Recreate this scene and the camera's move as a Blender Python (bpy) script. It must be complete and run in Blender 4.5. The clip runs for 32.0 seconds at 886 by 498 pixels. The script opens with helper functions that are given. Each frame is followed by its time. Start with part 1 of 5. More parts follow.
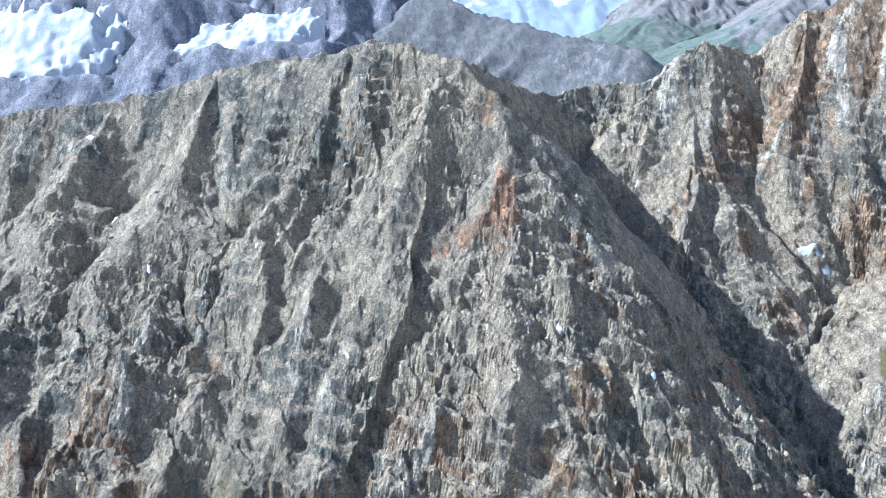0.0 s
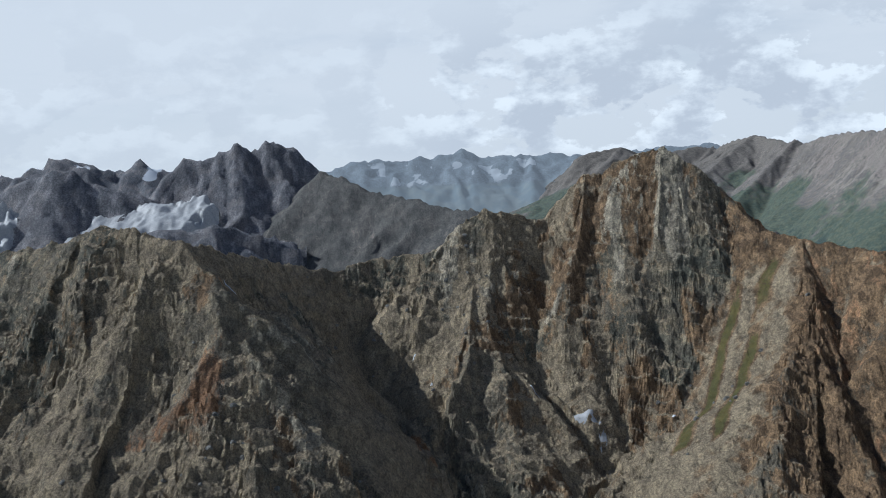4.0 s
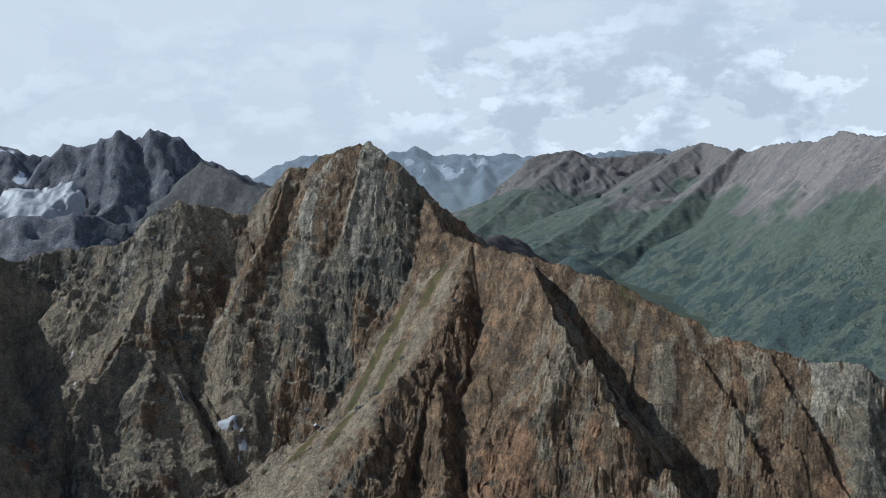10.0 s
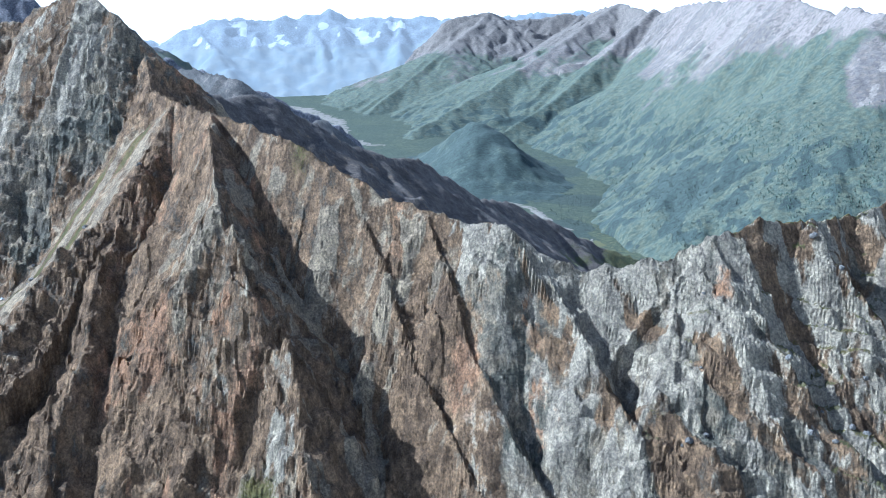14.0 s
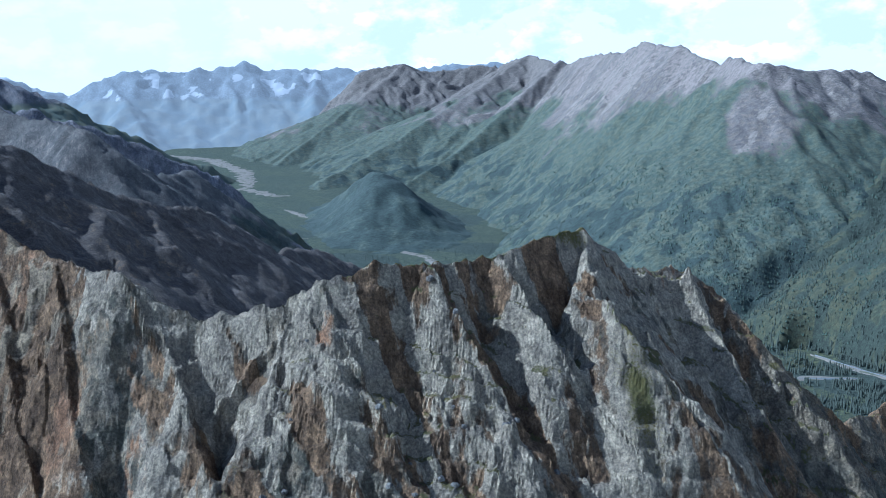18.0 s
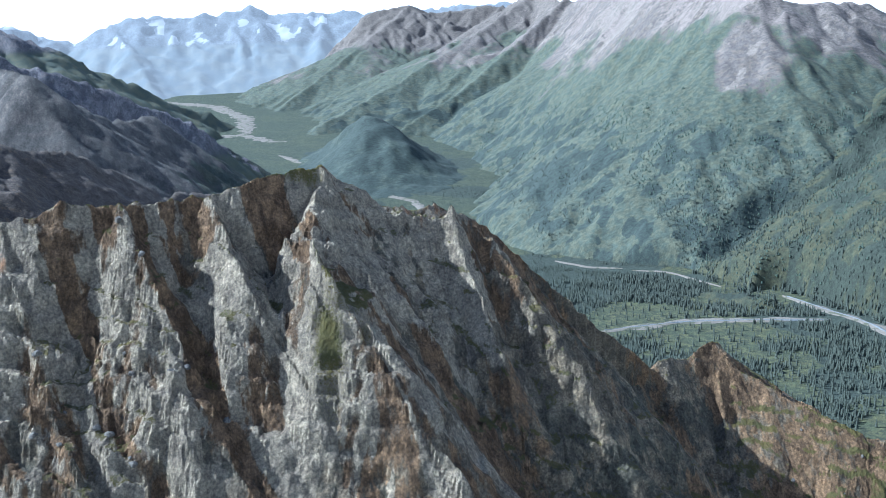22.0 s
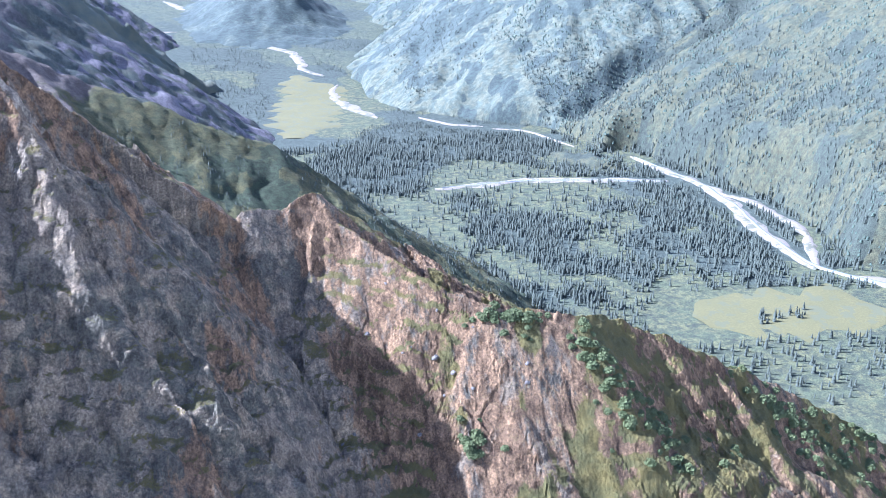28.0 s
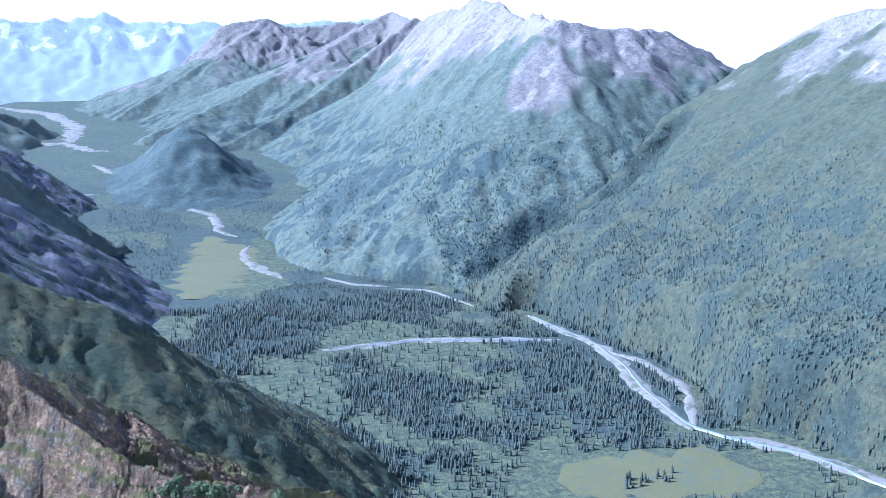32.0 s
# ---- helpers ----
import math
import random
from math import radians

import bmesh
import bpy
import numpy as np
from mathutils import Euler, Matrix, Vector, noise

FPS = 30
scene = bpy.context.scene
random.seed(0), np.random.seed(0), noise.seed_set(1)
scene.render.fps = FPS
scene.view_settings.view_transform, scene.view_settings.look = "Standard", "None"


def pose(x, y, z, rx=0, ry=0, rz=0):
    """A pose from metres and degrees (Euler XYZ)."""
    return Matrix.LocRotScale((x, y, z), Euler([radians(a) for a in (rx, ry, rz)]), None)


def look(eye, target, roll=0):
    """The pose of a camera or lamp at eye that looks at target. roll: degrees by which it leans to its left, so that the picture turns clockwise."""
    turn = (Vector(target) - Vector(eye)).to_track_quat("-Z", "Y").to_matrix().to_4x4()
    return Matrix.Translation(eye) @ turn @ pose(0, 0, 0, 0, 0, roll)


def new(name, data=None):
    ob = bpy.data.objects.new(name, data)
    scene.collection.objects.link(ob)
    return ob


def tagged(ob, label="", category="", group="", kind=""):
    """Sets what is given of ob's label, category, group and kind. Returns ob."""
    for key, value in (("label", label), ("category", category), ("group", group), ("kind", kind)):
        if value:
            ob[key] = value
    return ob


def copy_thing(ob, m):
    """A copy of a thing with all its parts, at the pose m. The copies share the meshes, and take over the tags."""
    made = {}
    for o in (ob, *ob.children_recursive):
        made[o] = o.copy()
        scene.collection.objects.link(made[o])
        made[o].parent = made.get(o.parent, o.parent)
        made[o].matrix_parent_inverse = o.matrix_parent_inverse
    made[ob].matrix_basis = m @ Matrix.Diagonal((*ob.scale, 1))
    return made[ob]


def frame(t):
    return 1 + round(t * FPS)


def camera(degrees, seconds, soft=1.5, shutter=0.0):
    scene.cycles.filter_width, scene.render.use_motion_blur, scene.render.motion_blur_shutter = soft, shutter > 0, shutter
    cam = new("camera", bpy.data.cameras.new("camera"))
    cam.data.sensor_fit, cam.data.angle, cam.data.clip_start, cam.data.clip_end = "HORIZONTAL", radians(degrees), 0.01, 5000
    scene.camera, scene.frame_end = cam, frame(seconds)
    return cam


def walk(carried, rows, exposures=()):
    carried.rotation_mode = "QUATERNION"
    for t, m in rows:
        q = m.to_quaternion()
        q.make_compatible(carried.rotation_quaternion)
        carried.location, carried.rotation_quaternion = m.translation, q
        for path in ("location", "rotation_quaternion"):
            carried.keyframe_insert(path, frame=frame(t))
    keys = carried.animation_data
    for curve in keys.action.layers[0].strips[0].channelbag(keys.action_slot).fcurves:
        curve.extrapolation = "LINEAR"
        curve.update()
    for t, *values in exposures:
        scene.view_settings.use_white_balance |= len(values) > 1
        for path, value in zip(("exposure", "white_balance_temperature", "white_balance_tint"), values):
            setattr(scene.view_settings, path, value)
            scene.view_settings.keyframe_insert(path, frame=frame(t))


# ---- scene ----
# the camera: a light aircraft flying along a ridge, looking out sideways
cam = camera(49.8, 32.0, 0.9)
PATH = [
    (0, -4.36, 10.65, 636.44, 75.339, -0.541, -1.964),
    (0.5, 7.41, 12.92, 636.18, 76.979, -1.932, -1.804),
    (1, 19.68, 14.67, 635.73, 78.421, -1.745, -2.323),
    (1.5, 32.52, 16.32, 635.19, 79.684, -0.818, -2.698),
    (2, 45.57, 17.81, 634.68, 80.792, -0.648, -2.908),
    (2.5, 58.55, 19.17, 634.28, 80.692, 0.104, -3.301),
    (4.5, 109.89, 22.82, 633.08, 86.674, 3.196, -4.738),
    (5, 121.72, 23.32, 632.59, 85.919, 1.376, -7.681),
    (5.5, 133.85, 23.68, 632.09, 85.863, -0.842, -8.737),
    (6, 146.55, 24.13, 631.61, 86.413, -1.169, -7.927),
    (6.5, 159.14, 24.79, 631.07, 86.352, -1.563, -6.608),
    (7, 171.57, 25.84, 630.67, 85.516, -0.378, -6.187),
    (7.5, 183.98, 27.19, 630.19, 84.580, -2.002, -6.411),
    (8, 196.77, 28.68, 629.66, 83.948, -2.841, -6.463),
    (8.5, 209.79, 30.35, 629.01, 84.857, 0.010, -6.187),
    (9, 222.59, 32.20, 628.49, 85.547, 0.149, -5.642),
    (9.5, 235.25, 33.79, 627.80, 85.824, 0.248, -5.253),
    (10, 247.91, 35.09, 627.32, 85.641, 0.478, -5.060),
    (10.5, 260.65, 36.39, 626.77, 85.404, 0.595, -5.220),
    (11, 273.61, 37.65, 626.06, 84.787, 1.447, -5.102),
    (11.5, 286.78, 39.24, 624.95, 83.818, 2.569, -5.017),
    (12, 300.06, 41.24, 623.59, 78.899, 0.120, -5.254),
    (12.5, 312.33, 43.77, 622.77, 77.005, -0.913, -7.895),
    (13, 324.35, 45.73, 621.88, 77.366, -1.106, -9.170),
    (13.5, 336.57, 46.68, 621.29, 77.482, 0.922, -9.502),
    (15.5, 387.81, 44.81, 618.80, 79.400, -1.064, -5.509),
    (16, 400.01, 44.53, 618.15, 80.164, -0.311, -5.678),
    (16.5, 411.45, 44.28, 617.33, 79.117, 0.574, -7.160),
    (17, 422.82, 43.07, 616.57, 79.709, 0.700, -9.190),
    (17.5, 434.38, 42.10, 616.02, 80.744, 0.256, -10.841),
    (18, 446.01, 41.37, 615.31, 80.636, 1.022, -12.443),
    (18.5, 457.20, 40.68, 614.74, 79.468, 1.015, -14.194),
    (19, 468.44, 39.81, 614.31, 78.111, 1.187, -15.667),
    (19.5, 480.39, 39.35, 613.43, 77.198, 1.869, -16.167),
    (20, 492.66, 39.00, 612.35, 76.582, 1.969, -15.778),
    (20.5, 504.57, 38.75, 611.27, 76.299, 3.500, -15.215),
    (21, 516.57, 38.22, 610.06, 77.060, 2.475, -13.926),
    (21.5, 528.50, 37.31, 609.17, 78.490, 1.280, -12.327),
    (22, 540.22, 36.04, 608.65, 77.361, 1.999, -10.770),
    (22.5, 552.19, 35.03, 607.96, 77.122, 3.584, -10.595),
    (23, 563.92, 34.36, 607.27, 75.596, 4.711, -11.509),
    (23.5, 575.96, 34.30, 606.20, 75.454, 3.787, -13.654),
    (24, 588.44, 34.59, 605.25, 75.788, 3.308, -13.918),
    (24.5, 600.59, 34.39, 604.11, 76.542, 4.206, -14.439),
    (26.5, 643.28, 29.03, 597.70, 75.942, 2.328, -15.755),
    (27, 654.44, 27.20, 597.16, 72.291, 2.372, -13.898),
    (27.5, 665.55, 25.14, 597.04, 70.244, -0.123, -12.566),
    (28, 676.89, 23.24, 596.76, 68.886, 0.096, -13.709),
    (28.5, 688.52, 21.63, 595.98, 68.696, 0.813, -14.993),
    (29, 700.27, 20.44, 594.96, 69.571, 2.087, -15.102),
    (29.5, 712.16, 19.48, 593.97, 70.883, 2.002, -13.678),
    (30, 724.22, 18.65, 593.28, 71.731, 1.651, -13.067),
    (30.5, 736.53, 17.93, 592.77, 72.944, 0.771, -12.512),
    (31, 749.08, 17.33, 592.55, 74.424, 0.225, -13.849),
    (31.5, 761.33, 16.58, 592.29, 76.660, -0.051, -14.490),
    (32, 773.55, 15.82, 591.96, 78.461, -0.140, -15.863),
]
EXPOSURES = [(0, 1.65, 4600, 10), (0.5, 1.45, 4600, 10), (1, 1.0, 4600, 10), (2, 0.08, 4800, 10), (2.5, -0.15, 5100, 10), (5, -0.15, 5250, 6), (11.5, -0.18, 4950, 6), (12, -0.12, 4600, 8), (12.7, 1.25, 4600, 8), (13.5, 1.3, 4600, 8), (15.5, 0.75, 4400, 6),
             (16.5, 0.5, 4400, 6), (19, 0.78, 4500, 8), (20, 1.4, 4800, 10), (20.8, 1.55, 4850, 12), (22, 1.15, 4800, 8), (23, 1.35, 4750, 12), (24.2, 1.88, 4750, 16), (26.5, 2.05, 4800, 20), (28, 2.35, 4750, 26), (30, 2.4, 4600, 26), (31, 2.12, 4500, 24), (32, 1.6, 4250, 18)]
walk(cam, [(t, pose(x, y, z, rx, ry, rz)) for t, x, y, z, rx, ry, rz in PATH], EXPOSURES)

# ---- light ----
SKY_HAZE, SKY_VEIL, CLOUD_LIT, CLOUD_SHADE = (10.4, 10.1, 9.4), (10.9, 10.5, 9.8), (13.2, 12.8, 11.8), (8.6, 8.5, 8.3)
SUN_FROM = Vector((-0.80, 0.24, 0.72))
world = bpy.data.worlds.new("world")
scene.world = world
world.use_nodes = True
wn, wl = world.node_tree.nodes, world.node_tree.links
wn.clear()
sky = wn.new("ShaderNodeTexSky")
sky.sky_type, sky.sun_disc = "NISHITA", False
sky.sun_elevation = math.asin(SUN_FROM.normalized().z)
sky.sun_rotation = math.atan2(SUN_FROM.x, SUN_FROM.y)
sky.altitude, sky.dust_density = 1500, 1.5
# pale haze towards the horizon and a band of broken cumulus
tc = wn.new("ShaderNodeTexCoord")
sep = wn.new("ShaderNodeSeparateXYZ")
wl.new(tc.outputs["Generated"], sep.inputs[0])


def w_range(sock, a, b, c=0.0, d=1.0):
    k = wn.new("ShaderNodeMapRange")
    k.interpolation_type = "SMOOTHSTEP"
    for name, v in (("From Min", a), ("From Max", b), ("To Min", c), ("To Max", d)):
        k.inputs[name].default_value = v
    wl.new(sock, k.inputs["Value"])
    return k.outputs["Result"]


def w_mix(fac, a, b):
    k = wn.new("ShaderNodeMix")
    k.data_type = "RGBA"
    for v, slot in ((fac, 0), (a, 6), (b, 7)):
        if hasattr(v, "is_linked"):
            wl.new(v, k.inputs[slot])
        else:
            k.inputs[slot].default_value = v if slot == 0 else (*v, 1)
    return k.outputs[2]


def w_noise(scale, stretch, detail, offset=(0, 0, 0)):
    k = wn.new("ShaderNodeMapping")
    k.inputs["Scale"].default_value, k.inputs["Location"].default_value = stretch, offset
    wl.new(tc.outputs["Generated"], k.inputs[0])
    t = wn.new("ShaderNodeTexNoise")
    t.inputs["Scale"].default_value, t.inputs["Detail"].default_value, t.inputs["Roughness"].default_value = scale, detail, 0.58
    wl.new(k.outputs[0], t.inputs["Vector"])
    return t.outputs["Fac"]


def w_times(a, b):
    k = wn.new("ShaderNodeMath")
    k.operation = "MULTIPLY"
    wl.new(a, k.inputs[0])
    wl.new(b, k.inputs[1])
    return k.outputs[0]


up = sep.outputs[2]
haze = w_range(up, 0.30, 0.02)
air = w_mix(w_times(haze, w_range(up, -1.0, 1.0, 0.95, 0.95)), sky.outputs[0], SKY_HAZE)
veil = w_times(w_range(up, 0.55, 0.25), w_range(w_noise(2.2, (1, 1, 4.5), 6, (0.3, 0.1, 0)), 0.2, 0.52))
air = w_mix(w_times(veil, w_range(up, 0.0, 0.1, 0.3, 0.95)), air, SKY_VEIL)
# heaps of cumulus: thick low over the horizon, thinning out upwards, white tops over grey bases
band = w_times(w_range(up, 0.01, 0.03), w_range(up, 0.21, 0.09))
puff = w_noise(13.0, (1, 1, 1.7), 12, (1.7, 0.4, 0.2))
lift = w_noise(13.0, (1, 1, 1.7), 6, (1.7, 0.4, 0.228))
cloud = w_mix(w_range(lift, 0.40, 0.58), CLOUD_LIT, CLOUD_SHADE)
band = w_times(band, w_range(sep.outputs[0], -0.05, 0.15, 0.3, 1.0))
air = w_mix(w_times(w_range(puff, 0.45, 0.50), band), air, cloud)
bg = wn.new("ShaderNodeBackground")
bg.inputs["Strength"].default_value = 0.075
out = wn.new("ShaderNodeOutputWorld")
wl.new(air, bg.inputs[0])
wl.new(bg.outputs[0], out.inputs[0])
sun = new("sun", bpy.data.lights.new("sun", "SUN"))
sun.data.energy, sun.data.angle, sun.data.color = 5.0, radians(0.5), (1.0, 0.93, 0.82)
sun.matrix_world = look((0, 0, 0), -SUN_FROM)

# ---- noise on arrays ----
RNG = np.random.RandomState(7)
TAB = RNG.rand(256, 256)


def vnoise(x, y):
    ix, iy = np.floor(x).astype(int), np.floor(y).astype(int)
    fx, fy = x - ix, y - iy
    fx, fy = fx * fx * (3 - 2 * fx), fy * fy * (3 - 2 * fy)
    a, b = TAB[ix & 255, iy & 255], TAB[(ix + 1) & 255, iy & 255]
    c, d = TAB[ix & 255, (iy + 1) & 255], TAB[(ix + 1) & 255, (iy + 1) & 255]
    return (a + (b - a) * fx) * (1 - fy) + (c + (d - c) * fx) * fy


def fbm(x, y, octaves=4, gain=0.5):
    total, amp, norm = 0, 1.0, 0.0
    for k in range(octaves):
        total = total + amp * vnoise(x + 17.3 * k, y - 9.1 * k)
        norm += amp
        amp *= gain
        x, y = x * 2.03, y * 2.03
    return total / norm


def sharp(x, y):
    """Ridged noise: 1 on thin crests, 0 in the hollows."""
    return 1 - np.abs(2 * vnoise(x, y) - 1)


GRAD_X, GRAD_Y = np.cos(2 * math.pi * TAB), np.sin(2 * math.pi * TAB)


def pnoise(x, y):
    """Gradient noise, about -0.7 to 0.7."""
    ix, iy = np.floor(x).astype(int), np.floor(y).astype(int)
    fx, fy = x - ix, y - iy
    sx, sy = fx * fx * (3 - 2 * fx), fy * fy * (3 - 2 * fy)
    corner = []
    for dx in (0, 1):
        for dy in (0, 1):
            i, j = (ix + dx) & 255, (iy + dy) & 255
            corner.append(GRAD_X[i, j] * (fx - dx) + GRAD_Y[i, j] * (fy - dy))
    a, b = corner[0] + (corner[1] - corner[0]) * sy, corner[2] + (corner[3] - corner[2]) * sy
    return a + (b - a) * sx


def ridged(x, y, octaves=5, gain=0.55):
    """Branching sharp crests with hollows between, mean about 0."""
    total, amp, weight = -0.75, 1.0, 1.0
    for _ in range(octaves):
        c = np.clip(1 - np.abs(1.9 * pnoise(x, y)), 0, 1) ** 1.6 * weight
        total = total + amp * c
        weight = np.clip(0.3 + 1.1 * c, 0, 1)
        amp *= gain
        x, y = 2.1 * (0.8 * x + 0.6 * y) + 5.3, 2.1 * (0.8 * y - 0.6 * x) + 1.7
    return total


def cones(x, y, seed=0):
    """Scattered pointed blocks: 1 at their tips, falling to about 0 between them."""
    ix, iy = np.floor(x).astype(int), np.floor(y).astype(int)
    best = np.full(x.shape, 9.0)
    for dx in (-1, 0, 1):
        for dy in (-1, 0, 1):
            cx, cy = ix + dx, iy + dy
            px, py = cx + TAB[(cx + 91 * seed) & 255, cy & 255], cy + TAB[cy & 255, (cx + 57 + 13 * seed) & 255]
            best = np.minimum(best, (x - px) ** 2 + (y - py) ** 2)
    return 1 - np.sqrt(best)


def gullies(x, y, gx, gy, cell, octaves=4, gain=0.5, edge=0.75):
    """Branching gullies and sharp ribs that run down a slope of gradient gx, gy: about -1 in the gullies, 1 on the ribs."""
    total, norm, amp, f = 0.0, 0.0, 1.0, 1.0 / cell
    steep = np.sqrt(gx * gx + gy * gy) + 1e-4
    ax, ay = gx / steep, gy / steep
    for k in range(octaves):
        m = np.sqrt(ax * ax + ay * ay) + 1e-4
        sx, sy = -ay / m, ax / m
        px, py = x * f + 7.7 * k, y * f + 3.1 * k
        ix, iy = np.floor(px).astype(int), np.floor(py).astype(int)
        fx, fy = px - ix, py - iy
        c, d = 0.0, 0.0
        for i in (-1, 0, 1, 2):
            for j in (-1, 0, 1, 2):
                qx = fx - i - 0.6 * (TAB[(ix + i) & 255, (iy + j) & 255] - 0.2)
                qy = fy - j - 0.6 * (TAB[(iy + j + 71) & 255, (ix + i + 29) & 255] - 0.2)
                w = np.exp(-2.2 * (qx * qx + qy * qy))
                turn = 2 * math.pi * (qx * sx + qy * sy) + 6.283 * TAB[(ix + i + 113) & 255, (iy + j + 57) & 255]
                c = c + w * np.cos(turn)
                d = d + w * np.sin(turn)
        r = np.sqrt(c * c + d * d + 0.004)
        c, d = c / r, d / r
        rib = edge * (1.27 - 2 * np.sqrt(np.clip((1 - c) / 2, 0, 1))) + (1 - edge) * c
        total, norm = total + amp * rib, norm + amp
        ax, ay = ax - 0.75 * d * sx, ay - 0.75 * d * sy
        amp, f = amp * gain, f * 2.05
    return total / norm


def sampled(values, x0, y0, step):
    """A function that reads between the points of a grid."""
    def read(x, y):
        u = np.clip((x - x0) / step, 0, values.shape[1] - 1.001)
        v = np.clip((y - y0) / step, 0, values.shape[0] - 1.001)
        i, j = u.astype(int), v.astype(int)
        u, v = u - i, v - j
        return (values[j, i] * (1 - u) + values[j, i + 1] * u) * (1 - v) + (values[j + 1, i] * (1 - u) + values[j + 1, i + 1] * u) * v
    return read


def slopes_of(height, x0, x1, y0, y1, step):
    """The two gradients of a height, as functions."""
    x, y = np.meshgrid(np.arange(x0, x1 + step, step), np.arange(y0, y1 + step, step))
    gy, gx = np.gradient(height(x, y), step)
    for _ in range(2):
        for g in (gx, gy):
            g[1:-1, 1:-1] = (2 * g[1:-1, 1:-1] + g[:-2, 1:-1] + g[2:, 1:-1] + g[1:-1, :-2] + g[1:-1, 2:]) / 6
    return sampled(gx, x0, y0, step), sampled(gy, x0, y0, step)


def smooth(a, b, x):
    k = np.clip((x - a) / (b - a), 0, 1)
    return k * k * (3 - 2 * k)


# ---- the land: crests and spurs with slopes falling from them ----
# a crest: its points, slope to the left of its way, slope to the right, height and width of its ribs
CREST_WEST = ([(-420, 500, 545), (-199, 476, 581), (-144, 469, 588), (-119, 466, 594), (-93, 463, 603), (-59, 453, 610), (-36, 445, 613), (-21, 441, 619),
               (-3, 431, 617), (18, 419, 611), (27, 442, 606), (41, 476, 600), (59, 524, 589), (75, 532, 586), (94, 542, 591), (112, 540, 593), (133, 532, 595),
               (142, 533, 608), (157, 536, 615), (174, 538, 611), (190, 540, 607), (202, 541, 622), (213, 541, 633), (222, 539, 631), (228, 538, 638), (253, 532, 645)],
              1.1, 1.5, 2, 26)
CREST_PEAK = ([(253, 532, 645), (267, 522, 636), (281, 513, 617), (287, 483, 601)], 1.1, 1.5, 2, 24)
CREST_BROWN = ([(287, 483, 601), (299, 462, 596), (316, 437, 594), (327, 423, 591), (343, 402, 586), (356, 389, 580), (366, 379, 575), (380, 365, 567), (390, 356, 565), (402, 345, 563)],
               1.0, 1.7, 2, 24)
CREST_EAST = ([(402, 345, 563), (412, 331, 563), (421, 327, 557), (433, 323, 551), (445, 317, 553), (458, 311, 556), (469, 307, 562), (483, 309, 567), (500, 312, 565), (515, 317, 564),
               (533, 323, 567), (557, 335, 570)], 1.0, 1.9, 2, 24)
CREST_FALL = ([(557, 335, 570), (565, 338, 564), (576, 342, 555), (596, 348, 551), (607, 350, 548), (618, 352, 538), (628, 354, 516), (640, 355, 496),
               (652, 356, 480), (660, 356, 475), (667, 357, 479), (676, 362, 474), (684, 367, 481), (698, 373, 480), (711, 377, 484)],
              1.0, 1.35, 2, 18)
CREST_LOW = ([(711, 377, 484), (718, 371, 475), (727, 363, 469), (745, 345, 459), (767, 328, 452), (800, 322, 447),
               (820, 331, 439), (838, 332, 430), (860, 333, 417), (895, 335, 399), (935, 332, 375), (960, 330, 358), (1010, 325, 320), (1080, 315, 262)],
             1.0, 1.0, 2, 18)
